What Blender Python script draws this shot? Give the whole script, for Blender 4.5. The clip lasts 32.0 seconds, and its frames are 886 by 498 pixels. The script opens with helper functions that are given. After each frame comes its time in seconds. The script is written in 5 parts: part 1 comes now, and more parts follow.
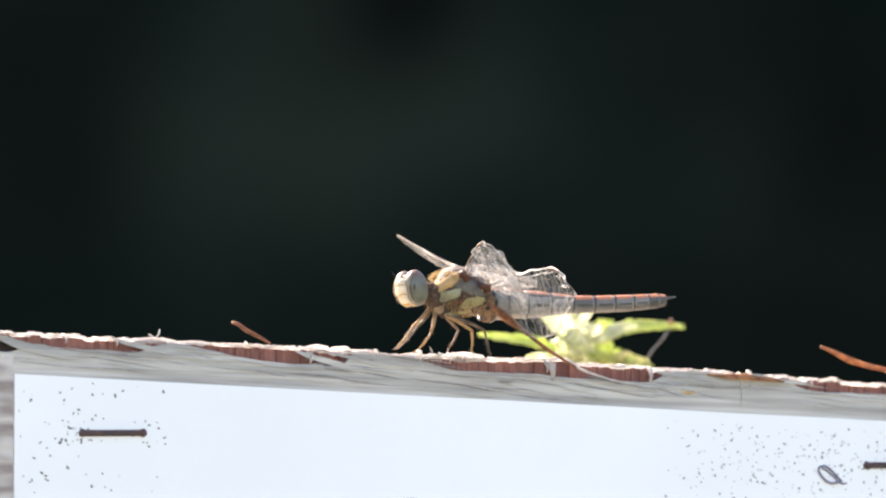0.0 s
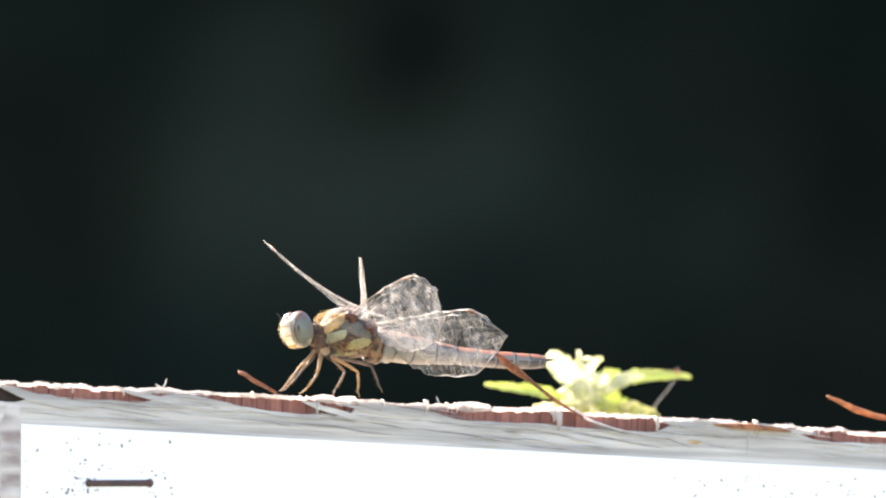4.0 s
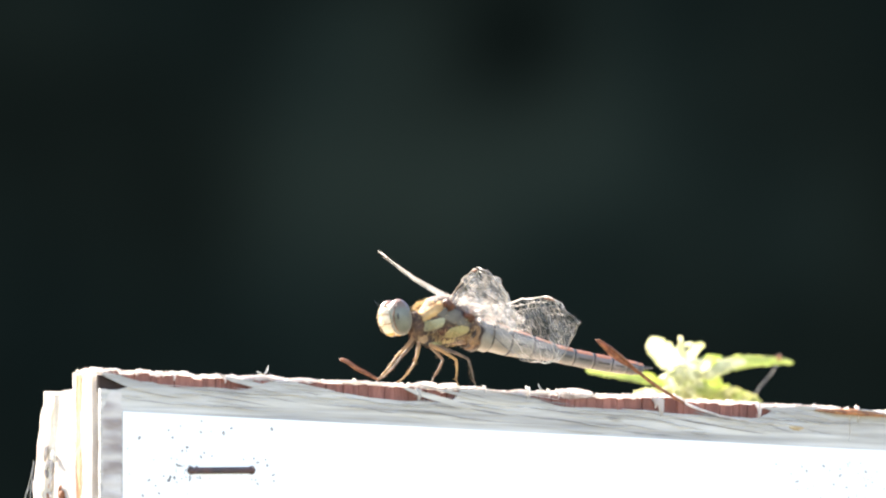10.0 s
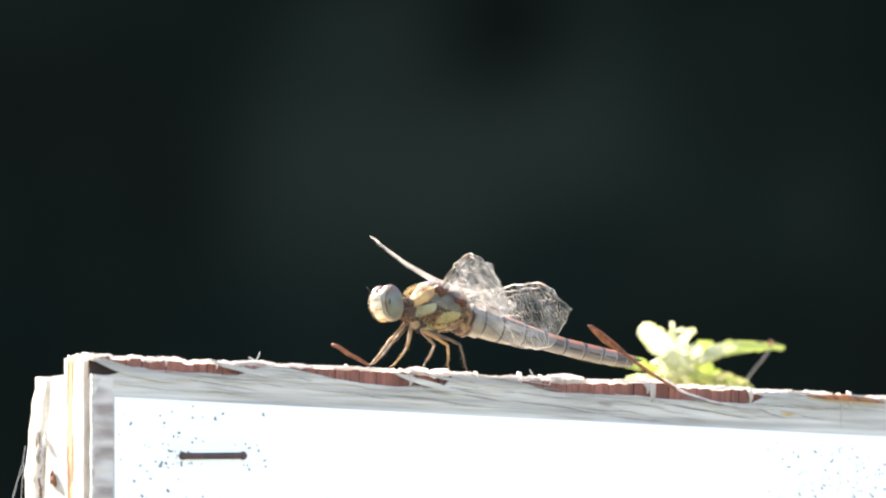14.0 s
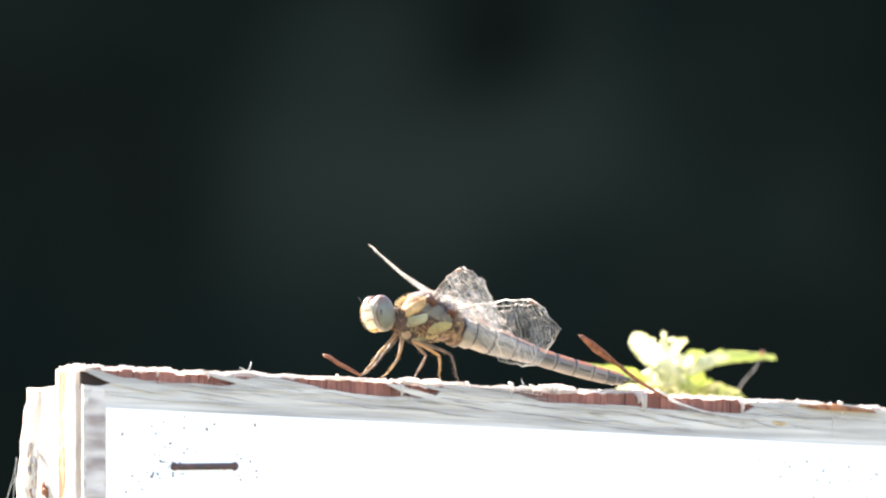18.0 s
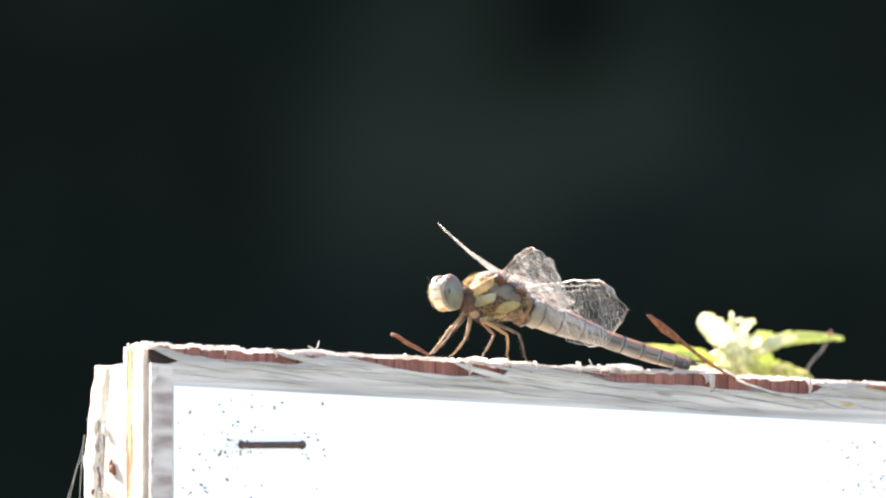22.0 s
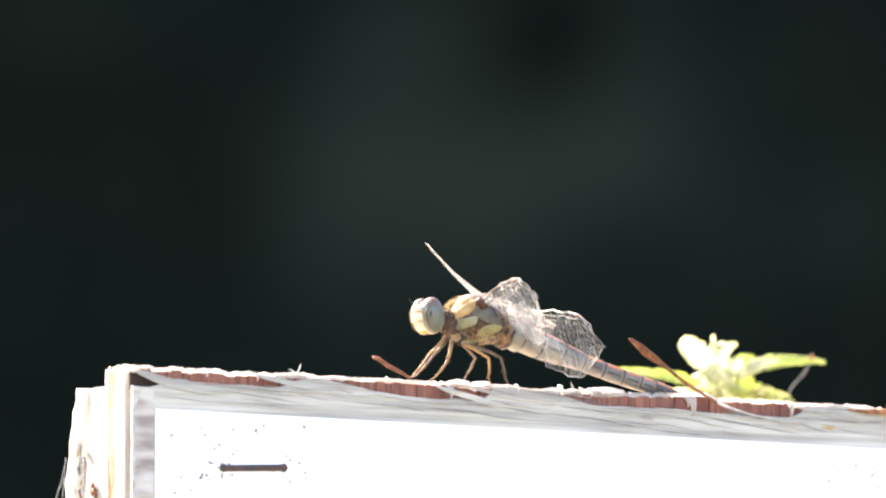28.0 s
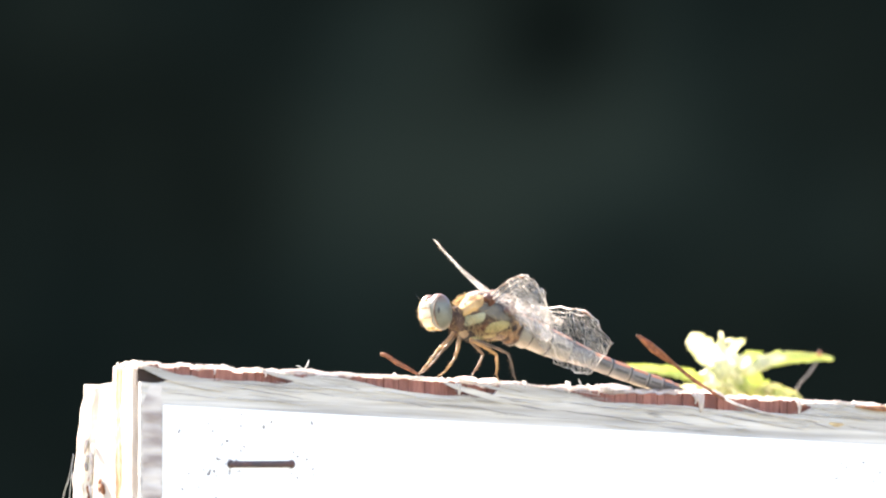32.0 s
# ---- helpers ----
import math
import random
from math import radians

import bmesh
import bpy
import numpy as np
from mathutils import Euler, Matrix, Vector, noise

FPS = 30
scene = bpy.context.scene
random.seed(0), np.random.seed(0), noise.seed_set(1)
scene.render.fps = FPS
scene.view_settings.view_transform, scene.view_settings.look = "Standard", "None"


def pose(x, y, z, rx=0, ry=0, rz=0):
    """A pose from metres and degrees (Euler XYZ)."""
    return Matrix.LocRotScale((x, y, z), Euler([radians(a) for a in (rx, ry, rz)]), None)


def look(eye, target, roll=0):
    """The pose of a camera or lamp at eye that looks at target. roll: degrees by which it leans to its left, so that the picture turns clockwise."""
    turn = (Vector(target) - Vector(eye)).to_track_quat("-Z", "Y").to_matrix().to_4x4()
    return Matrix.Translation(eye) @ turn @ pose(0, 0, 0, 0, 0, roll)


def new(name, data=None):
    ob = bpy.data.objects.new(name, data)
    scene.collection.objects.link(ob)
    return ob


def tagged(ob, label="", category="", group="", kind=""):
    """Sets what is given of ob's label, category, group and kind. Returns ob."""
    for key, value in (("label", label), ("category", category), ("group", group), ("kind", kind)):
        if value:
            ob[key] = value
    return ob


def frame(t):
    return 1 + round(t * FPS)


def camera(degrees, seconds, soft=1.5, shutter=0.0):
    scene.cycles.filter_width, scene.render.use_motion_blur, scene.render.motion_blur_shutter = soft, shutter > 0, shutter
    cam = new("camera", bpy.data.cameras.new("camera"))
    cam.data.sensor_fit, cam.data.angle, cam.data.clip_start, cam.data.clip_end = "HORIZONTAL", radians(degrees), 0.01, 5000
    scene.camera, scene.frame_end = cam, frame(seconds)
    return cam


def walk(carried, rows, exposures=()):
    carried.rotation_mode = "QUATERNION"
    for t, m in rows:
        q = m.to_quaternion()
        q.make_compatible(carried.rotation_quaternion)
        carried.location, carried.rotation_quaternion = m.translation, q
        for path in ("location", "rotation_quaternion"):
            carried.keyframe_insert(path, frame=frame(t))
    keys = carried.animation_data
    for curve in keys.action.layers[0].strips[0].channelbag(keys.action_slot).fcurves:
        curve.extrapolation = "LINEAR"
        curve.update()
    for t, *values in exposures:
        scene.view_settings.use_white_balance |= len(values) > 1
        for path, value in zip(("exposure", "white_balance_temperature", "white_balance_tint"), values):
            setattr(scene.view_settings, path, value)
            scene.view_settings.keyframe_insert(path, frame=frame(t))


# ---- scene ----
# ---- the view grid: one unit is 0.085 mm at the near corner of the board ----
UNIT = 0.000085
REACH = 2.5
TILT = radians(5.1)
YAW = radians(30.6)
CORNER = Vector((0, 0, 0.9))
RIGHT = Vector((1, 0, 0))
AHEAD = Vector((0, math.cos(TILT), math.sin(TILT)))
UP = Vector((0, -math.sin(TILT), math.cos(TILT)))
EYE = CORNER - AHEAD * REACH - RIGHT * (247 - 784) * UNIT - UP * (441 - 652) * UNIT
ALONG = Vector((math.cos(YAW), math.sin(YAW), 0))
BACK = Vector((-math.sin(YAW), math.cos(YAW), 0))
BOARD = Matrix(((ALONG.x, BACK.x, 0, CORNER.x), (ALONG.y, BACK.y, 0, CORNER.y), (0, 0, 1, CORNER.z), (0, 0, 0, 1)))
TURN = BOARD.to_3x3()


def aim(x, y, roll=0.0):
    """Camera pose: turned so that the board sits x units to the right and y units lower than in the middle of its path; roll in degrees."""
    return look(EYE, EYE + AHEAD * REACH - RIGHT * x * UNIT + UP * y * UNIT, roll)


def spot(x, y, d):
    """World place on the view grid, d metres farther than the board's near corner."""
    return EYE + (AHEAD * REACH + RIGHT * (x - 784) * UNIT + UP * (441 - y) * UNIT) * ((REACH + d) / REACH)


def on_board(x, y, back=0.0):
    """Board coordinates (along, back, up) of a place on the plane `back` metres behind the board's front."""
    way = spot(x, y, 0) - EYE
    p = CORNER + BACK * back
    k = (p - EYE).dot(BACK) / way.dot(BACK)
    return BOARD.inverted() @ (EYE + way * k)


def on_end(x, y, along_=0.0):
    """Board coordinates of a place on the board's end, at `along_` metres along it."""
    way = spot(x, y, 0) - EYE
    k = (CORNER + ALONG * along_ - EYE).dot(ALONG) / way.dot(ALONG)
    return BOARD.inverted() @ (EYE + way * k)


def front(x, y, back=0.0):
    return BOARD @ on_board(x, y, back)


# ---- camera ----
cam = camera(math.degrees(2 * math.atan(784 * UNIT / REACH)), 32.0, soft=2.2, shutter=0.5)
cam.data.dof.use_dof = True
cam.data.dof.focus_distance = REACH + 0.032
cam.data.dof.aperture_fstop = 42
walk(cam, [
    (0, aim(-263.6, -63.6)),
    (0.5, aim(-272.8, -55.2)),
    (1, aim(-281.2, -41.4)),
    (1.5, aim(-295.8, -36.0)),
    (2, aim(-293.5, -35.2)),
    (2.3, aim(-286.5, -27.5)),
    (2.4, aim(-284.5, -8.0)),
    (2.5, aim(-281.2, 2.3)),
    (4.5, aim(-229.0, 24.9, -0.08)),
    (5, aim(-193.9, -4.8, -0.15)),
    (5.5, aim(-176.7, -28.4, -0.24)),
    (6, aim(-169.5, -45.8, -0.29)),
    (6.5, aim(-164.5, -29.9, -0.28)),
    (7, aim(-149.6, -17.0, -0.30)),
    (7.5, aim(-145.7, -7.9, -0.32)),
    (8, aim(-147.0, 1.7, -0.30)),
    (8.5, aim(-143.6, 12.4, -0.26)),
    (9, aim(-127.6, 11.9, -0.18)),
    (9.5, aim(-102.3, 6.4, -0.13)),
    (10, aim(-72.7, 1.2, -0.15)),
    (10.5, aim(-57.4, -12.6, -0.18)),
    (11, aim(-78.5, -20.3, -0.18)),
    (11.5, aim(-108.5, -3.4, -0.18)),
    (12, aim(-124.5, 22.6, -0.20)),
    (12.5, aim(-101.1, 30.2, -0.24)),
    (13, aim(-87.9, -0.7, -0.25)),
    (13.5, aim(-87.6, -40.3, -0.23)),
    (14, aim(-87.5, -24.5, -0.15)),
    (14.5, aim(-77.7, -18.7, -0.11)),
    (15, aim(-89.2, 4.2, -0.20)),
    (15.5, aim(-96.6, 4.1, -0.31)),
    (17.5, aim(-109.3, -12.0, -0.19)),
    (18, aim(-103.0, -6.4, -0.23)),
    (18.5, aim(-67.3, 15.8, -0.21)),
    (19, aim(-49.0, 12.4, -0.14)),
    (19.5, aim(-36.9, 7.9, -0.07)),
    (20, aim(-41.8, 19.3, -0.02)),
    (20.5, aim(-41.9, 37.1, 0.02)),
    (21, aim(-17.7, 4.6, 0.02)),
    (21.5, aim(0.9, -29.1, 0.02)),
    (22, aim(18.1, -42.8, 0.03)),
    (22.5, aim(9.4, -22.1, 0.01)),
    (23, aim(0.0, 0.0, -0.01)),
    (23.5, aim(4.8, -5.2, -0.00)),
    (24, aim(4.2, -4.3, 0.03)),
    (24.5, aim(-7.4, 6.5, 0.04)),
    (25, aim(-26.3, 18.4, 0.04)),
    (25.5, aim(-28.3, 2.2, 0.07)),
    (26, aim(-33.1, -10.4, 0.09)),
    (26.5, aim(-10.7, -18.9, 0.11)),
    (28.5, aim(-16.9, 4.9, 0.05)),
    (29, aim(-14.7, 12.6, 0.08)),
    (29.5, aim(-20.4, 25.6, 0.13)),
    (30, aim(-18.9, 10.2, 0.18)),
    (30.5, aim(-15.1, 6.6, 0.21)),
    (31, aim(-6.6, 13.3, 0.16)),
    (31.5, aim(-1.3, 18.7, 0.10)),
    (32, aim(-0.5, -8.1, 0.12)),
], exposures=[
    (0, 2.52, 7150, 18), (1, 2.5, 7138, 17.9), (2, 2.95, 7125, 17.8), (5, 2.78, 7088, 17.4), (6, 2.6, 7075, 17.2), (7, 2.55, 7062, 17.1), (8, 2.75, 7050, 17), (9, 3.05, 7010, 15.8),
    (10, 3, 6970, 14.6), (11, 2.75, 6950, 14), (12, 2.8, 6950, 14), (13, 2.85, 6950, 14), (14, 2.85, 6950, 14), (15, 2.75, 6950, 14), (18, 3.08, 7021, 16.1), (19, 3.4, 7050, 17),
    (20, 3.44, 7062, 17.2), (21, 3.4, 7075, 17.5), (22, 2.85, 7088, 17.8), (23, 2.86, 7100, 18), (24, 3.2, 7190, 18.5), (25, 3.28, 7280, 19), (26, 3.05, 7280, 19), (29, 3.32, 7280, 19),
    (30, 3.56, 7280, 19), (31, 3.46, 7280, 19), (32, 3.22, 7280, 19),
])

# ---- light: low sun behind the board and to its left, clear sky ----
SUN = Vector((-0.53, 0.60, 0.64)).normalized()
world = bpy.data.worlds.new("sky")
scene.world = world
world.use_nodes = True
wn = world.node_tree.nodes
sky = wn.new("ShaderNodeTexSky")
sky.sky_type = "NISHITA"
sky.sun_disc = False
sky.sun_elevation = math.asin(SUN.z)
sky.sun_rotation = math.atan2(SUN.x, SUN.y)
world.node_tree.links.new(sky.outputs[0], wn["Background"].inputs[0])
wn["Background"].inputs[1].default_value = 0.085
sun = new("sun", bpy.data.lights.new("sun", "SUN"))
sun.data.energy = 5.0
sun.data.angle = radians(0.6)
sun.data.color = (1.0, 0.94, 0.86)
sun.matrix_world = look(SUN * 20, (0, 0, 0.9))


# ---- materials ----
def material(name, base, rough=0.6, spots=None, scale=900.0, stretch=(1, 1, 1), amount=0.5, bump=0.15, fine=6.0, metal=0.0,
             through_light=0.0, clear=0.0, island=0.0, coat=0.0, grain=0.2, slant=0.0):
    """A surface with large and fine variation. spots: second colour; through_light: share of translucency; clear: share of transparency."""
    m = bpy.data.materials.new(name)
    m.use_nodes = True
    nt = m.node_tree
    n, link = nt.nodes, nt.links.new
    b = n["Principled BSDF"]
    out = n["Material Output"]
    b.inputs["Roughness"].default_value = rough
    b.inputs["Metallic"].default_value = metal
    b.inputs["Coat Weight"].default_value = coat
    tc = n.new("ShaderNodeTexCoord")
    mp = n.new("ShaderNodeMapping")
    mp.inputs["Scale"].default_value = stretch
    mp.inputs["Rotation"].default_value = (0, radians(slant), 0)
    link(tc.outputs["Object"], mp.inputs[0])
    big = n.new("ShaderNodeTexNoise")
    big.inputs["Scale"].default_value = scale
    big.inputs["Detail"].default_value = 4
    link(mp.outputs[0], big.inputs["Vector"])
    small = n.new("ShaderNodeTexNoise")
    small.inputs["Scale"].default_value = scale * fine
    small.inputs["Detail"].default_value = 3
    link(mp.outputs[0], small.inputs["Vector"])
    ramp = n.new("ShaderNodeMapRange")
    ramp.inputs["From Min"].default_value = 0.38
    ramp.inputs["From Max"].default_value = 0.64
    ramp.inputs["To Max"].default_value = amount
    link(big.outputs[0], ramp.inputs[0])
    mix = n.new("ShaderNodeMix")
    mix.data_type = "RGBA"
    mix.inputs["A"].default_value = (*base, 1)
    mix.inputs["B"].default_value = (*(spots or [c * 0.6 for c in base]), 1)
    link(ramp.outputs[0], mix.inputs["Factor"])
    hsv = n.new("ShaderNodeHueSaturation")
    tone = n.new("ShaderNodeMapRange")
    tone.inputs["To Min"].default_value = 1 - grain
    tone.inputs["To Max"].default_value = 1 + grain
    link(small.outputs[0], tone.inputs[0])
    link(mix.outputs["Result"], hsv.inputs["Color"])
    value = tone.outputs[0]
    if island:
        geo = n.new("ShaderNodeNewGeometry")
        info = n.new("ShaderNodeObjectInfo")
        both = n.new("ShaderNodeMath")
        both.operation = "ADD"
        link(geo.outputs["Random Per Island"], both.inputs[0])
        link(info.outputs["Random"], both.inputs[1])
        vary = n.new("ShaderNodeMapRange")
        vary.inputs["From Max"].default_value = 2
        vary.inputs["To Min"].default_value = 1 - island
        vary.inputs["To Max"].default_value = 1 + island
        link(both.outputs[0], vary.inputs[0])
        prod = n.new("ShaderNodeMath")
        prod.operation = "MULTIPLY"
        link(tone.outputs[0], prod.inputs[0])
        link(vary.outputs[0], prod.inputs[1])
        value = prod.outputs[0]
    link(value, hsv.inputs["Value"])
    link(hsv.outputs[0], b.inputs["Base Color"])
    if bump:
        bp = n.new("ShaderNodeBump")
        bp.inputs["Strength"].default_value = bump
        bp.inputs["Distance"].default_value = 0.0004
        link(small.outputs[0], bp.inputs["Height"])
        link(bp.outputs[0], b.inputs["Normal"])
    shader = b.outputs[0]
    if through_light:
        tl = n.new("ShaderNodeBsdfTranslucent")
        link(hsv.outputs[0], tl.inputs[0])
        ms = n.new("ShaderNodeMixShader")
        ms.inputs[0].default_value = through_light
        link(shader, ms.inputs[1])
        link(tl.outputs[0], ms.inputs[2])
        shader = ms.outputs[0]
    if clear:
        tr = n.new("ShaderNodeBsdfTransparent")
        ms = n.new("ShaderNodeMixShader")
        vary = n.new("ShaderNodeMapRange")
        vary.inputs["From Min"].default_value = 0.3
        vary.inputs["From Max"].default_value = 0.7
        vary.inputs["To Min"].default_value = clear - 0.16
        vary.inputs["To Max"].default_value = min(1.0, clear + 0.2)
        link(big.outputs[0], vary.inputs[0])
        link(vary.outputs[0], ms.inputs[0])
        link(shader, ms.inputs[1])
        link(tr.outputs[0], ms.inputs[2])
        shader = ms.outputs[0]
    link(shader, out.inputs[0])
    return m


GREY_WOOD = material("weathered veneer", (0.53, 0.505, 0.475), 0.8, (0.27, 0.257, 0.245), 420, (0.07, 1, 1.7), 0.8, 0.6, 3.0, grain=0.28, slant=-5)
BAND_WOOD = material("banded veneer end", (0.56, 0.52, 0.50), 0.85, (0.22, 0.175, 0.165), 480, (0.3, 1, 1.0), 0.85, 0.5, 4)
CRACK = material("grey weathered crack", (0.25, 0.24, 0.24), 0.9, (0.16, 0.15, 0.155), 600, bump=0.2)
END_WOOD = material("weathered end grain", (0.66, 0.62, 0.55), 0.85, (0.40, 0.36, 0.31), 300, (1, 1, 0.5), 0.7, 0.5, 5)
PALE_WOOD = material("bleached wood fibre", (0.80, 0.775, 0.745), 0.85, (0.58, 0.53, 0.49), 500, (1, 1, 0.6), 0.8, 0.4, 4, through_light=0.5)
FIBRE = material("bleached translucent fibre", (0.86, 0.835, 0.81), 0.85, (0.70, 0.66, 0.62), 700, (1, 1, 1), 0.6, 0.4, 4, through_light=0.85)
FUZZ = material("pale grey fibre", (0.62, 0.61, 0.605), 0.85, (0.48, 0.47, 0.465), 700, bump=0.2, through_light=0.3)
BROWN_WOOD = material("red-brown inner veneer", (0.24, 0.095, 0.07), 0.8, (0.13, 0.045, 0.035), 500, (2, 1, 0.35), 0.8, 0.5, 5, island=0.35)
SPLIT_SHADE = material("dark fill with the split's shade", (0.03, 0.015, 0.011), 0.9, (0.012, 0.008, 0.007), 300, (1, 1, 1), 0.8, 0.3)
KNOT = material("yellow-brown knot", (0.56, 0.44, 0.27), 0.85, (0.30, 0.20, 0.10), 1100, (1, 1, 0.8), 0.7, 0.4)
YELLOW_WOOD = material("yellowed ply layer", (0.76, 0.68, 0.50), 0.85, (0.46, 0.33, 0.18), 1100, (1, 1, 0.8), 0.55, 0.4)
ORANGE_WOOD = material("peach-coloured glue line", (0.66, 0.34, 0.18), 0.8, (0.48, 0.22, 0.10), 500, (1, 1, 0.4), 0.6, 0.3)
PAPER = material("white coated paper", (0.83, 0.85, 0.88), 0.45, (0.74, 0.76, 0.795), 14, (1, 1, 0.7), 0.5, 0.0, 3, grain=0.03)
SPECK = material("grey mould specks", (0.21, 0.205, 0.21), 0.9, (0.33, 0.325, 0.33), 900, amount=0.9, island=0.4)
STEEL = material("dull rusty steel", (0.055, 0.042, 0.045), 0.6, (0.11, 0.055, 0.05), 700, amount=0.9, bump=0.3, metal=0.3)
PRINT = material("dark teal print", (0.02, 0.07, 0.08), 0.5, (0.03, 0.09, 0.10), 200)
INK = material("purple-grey curl", (0.20, 0.18, 0.27), 0.6, (0.12, 0.11, 0.16), 900)
LEAF = material("yellow-green leaf", (0.55, 0.60, 0.24), 0.5, (0.38, 0.45, 0.14), 300, (1, 1, 1), 0.8, 0.3, 5, through_light=0.6, island=0.15)
PALE_LEAF = material("pale young leaf", (0.79, 0.79, 0.62), 0.5, (0.58, 0.60, 0.36), 300, (1, 1, 1), 0.8, 0.3, 5, through_light=0.65, island=0.12)
OLIVE = material("olive crumpled leaf", (0.60, 0.59, 0.32), 0.7, (0.30, 0.31, 0.12), 500, (1, 1, 1), 0.8, 0.5, 4, through_light=0.5, island=0.3)
BUD = material("brown bud scale", (0.44, 0.19, 0.09), 0.6, (0.17, 0.07, 0.04), 1300, (1, 1, 1), 0.95, 0.7, 4, through_light=0.35, grain=0.35)
# brighter orange copy of the bud colour; the sun behind it is painted in
SUNLIT_BUD = material("dry scale with sunlight put into its orange", (0.60, 0.29, 0.12), 0.6, (0.28, 0.11, 0.055), 900, (1, 1, 1), 0.9, 0.6, 4, through_light=0.45, grain=0.3)
GOSSAMER = material("pale fine thread", (0.6, 0.6, 0.58), 0.5, through_light=0.3, bump=0)
TAN = material("tan furry cuticle", (0.46, 0.30, 0.16), 0.6, (0.25, 0.16, 0.09), 500, amount=0.8, bump=0.6)
AMBER = material("amber-brown cuticle", (0.27, 0.155, 0.075), 0.6, (0.11, 0.06, 0.03), 700, amount=0.9, bump=0.5)
BROWN = material("brown cuticle", (0.18, 0.105, 0.062), 0.6, (0.06, 0.034, 0.022), 700, amount=0.9, bump=0.6)
UMBER = material("dark umber cuticle", (0.085, 0.045, 0.03), 0.7, (0.04, 0.022, 0.016), 800, amount=0.9, bump=0.6)
FURBACK = material("creamy tan furry back", (0.56, 0.38, 0.19), 0.8, (0.27, 0.15, 0.06), 330, amount=0.9, bump=0.8)
REDBROWN = material("red-brown wing hinge", (0.10, 0.03, 0.013), 0.5, (0.04, 0.014, 0.008), 900, amount=0.8, bump=0.3)
# darkened so that its colour holds the wings' shade on these plates
GREYGREEN = material("grey-green side plate", (0.125, 0.117, 0.10), 0.6, (0.06, 0.05, 0.042), 500, amount=0.8, bump=0.5)
PALEGREEN = material("pale green side plate", (0.31, 0.32, 0.22), 0.5, (0.22, 0.22, 0.145), 500, amount=0.7, bump=0.4)
YELLOW = material("yellow side plate", (0.30, 0.265, 0.125), 0.55, (0.16, 0.13, 0.06), 500, amount=0.7, bump=0.4)
FACE = material("cream face", (0.66, 0.57, 0.43), 0.45, (0.52, 0.42, 0.28), 500, amount=0.7, bump=0.2)
MOUTH = material("amber mouthparts", (0.55, 0.33, 0.08), 0.45, (0.38, 0.20, 0.05), 700, amount=0.7, bump=0.2)
DARKBROWN = material("dark brown suture", (0.045, 0.025, 0.018), 0.55, (0.025, 0.015, 0.012), 900, amount=0.8, bump=0.4)
BLACK = material("black cuticle", (0.02, 0.02, 0.02), 0.4, (0.04, 0.03, 0.03), 800, bump=0.1)
LEG = material("amber leg", (0.46, 0.25, 0.09), 0.62, (0.12, 0.07, 0.04), 420, amount=0.8, bump=0.2)
LEG_DARK = material("dark brown leg", (0.16, 0.10, 0.06), 0.6, (0.03, 0.022, 0.018), 500, amount=0.8, bump=0.2)
HAIR = material("pale hairs", (0.80, 0.64, 0.38), 0.6, bump=0, through_light=0.5)
GREYSEG = material("grey abdomen side", (0.19, 0.175, 0.165), 0.4, (0.07, 0.062, 0.056), 400, (0.5, 1, 2), 0.8, 0.2)
DARKSEG = material("dark abdomen stripe", (0.03, 0.027, 0.027), 0.45, (0.10, 0.09, 0.08), 500, bump=0.2)
REDSEG = material("orange-red abdomen ridge", (0.60, 0.21, 0.085), 0.45, (0.40, 0.14, 0.06), 500, amount=0.6, bump=0.2)
PALESEG = material("pale segment ring", (0.235, 0.215, 0.185), 0.45, (0.15, 0.13, 0.11), 600, bump=0.1)
STIGMA = material("brown wing mark", (0.25, 0.10, 0.05), 0.5, bump=0.1)
VEIN = material("pale amber wing vein", (0.78, 0.74, 0.68), 0.4, (0.16, 0.12, 0.09), 190, (1, 1, 1), 0.85, 0.0, 5, through_light=0.5)
# more opaque copy of the membrane; puts backlit haze on the near forewing
BACKLIT_MEMBRANE = material("wing membrane with backlit haze put in", (0.58, 0.56, 0.53), 0.42, (0.50, 0.48, 0.45), 240, (0.6, 1.5, 1), 0.8, 0.9, 2.6, through_light=0.5, clear=0.70)
MEMBRANE = material("clear wing membrane", (0.68, 0.67, 0.65), 0.2, (0.48, 0.46, 0.44), 220, (0.6, 1.5, 1), 0.8, 0.9, 2.6, through_light=0.45, clear=0.94)


def eye_material():
    """Compound eye: pale blue-grey below, red-brown towards the crown."""
    m = material("compound eye", (0.125, 0.13, 0.105), 0.38, (0.08, 0.08, 0.063), 600, amount=0.6, bump=0.08, fine=10, coat=0.12)
    n, link = m.node_tree.nodes, m.node_tree.links.new
    tc = n.new("ShaderNodeTexCoord")
    sep = n.new("ShaderNodeSeparateXYZ")
    link(tc.outputs["Object"], sep.inputs[0])
    rng = n.new("ShaderNodeMapRange")
    rng.inputs["From Min"].default_value = 0.0012
    rng.inputs["From Max"].default_value = 0.0026
    link(sep.outputs["Z"], rng.inputs[0])
    mix = n.new("ShaderNodeMix")
    mix.data_type = "RGBA"
    mix.inputs["B"].default_value = (0.20, 0.095, 0.062, 1)
    link(rng.outputs[0], mix.inputs["Factor"])
    src = n["Principled BSDF"].inputs["Base Color"].links[0].from_socket
    link(src, mix.inputs["A"])
    link(mix.outputs["Result"], n["Principled BSDF"].inputs["Base Color"])
    return m


EYE_SKIN = eye_material()


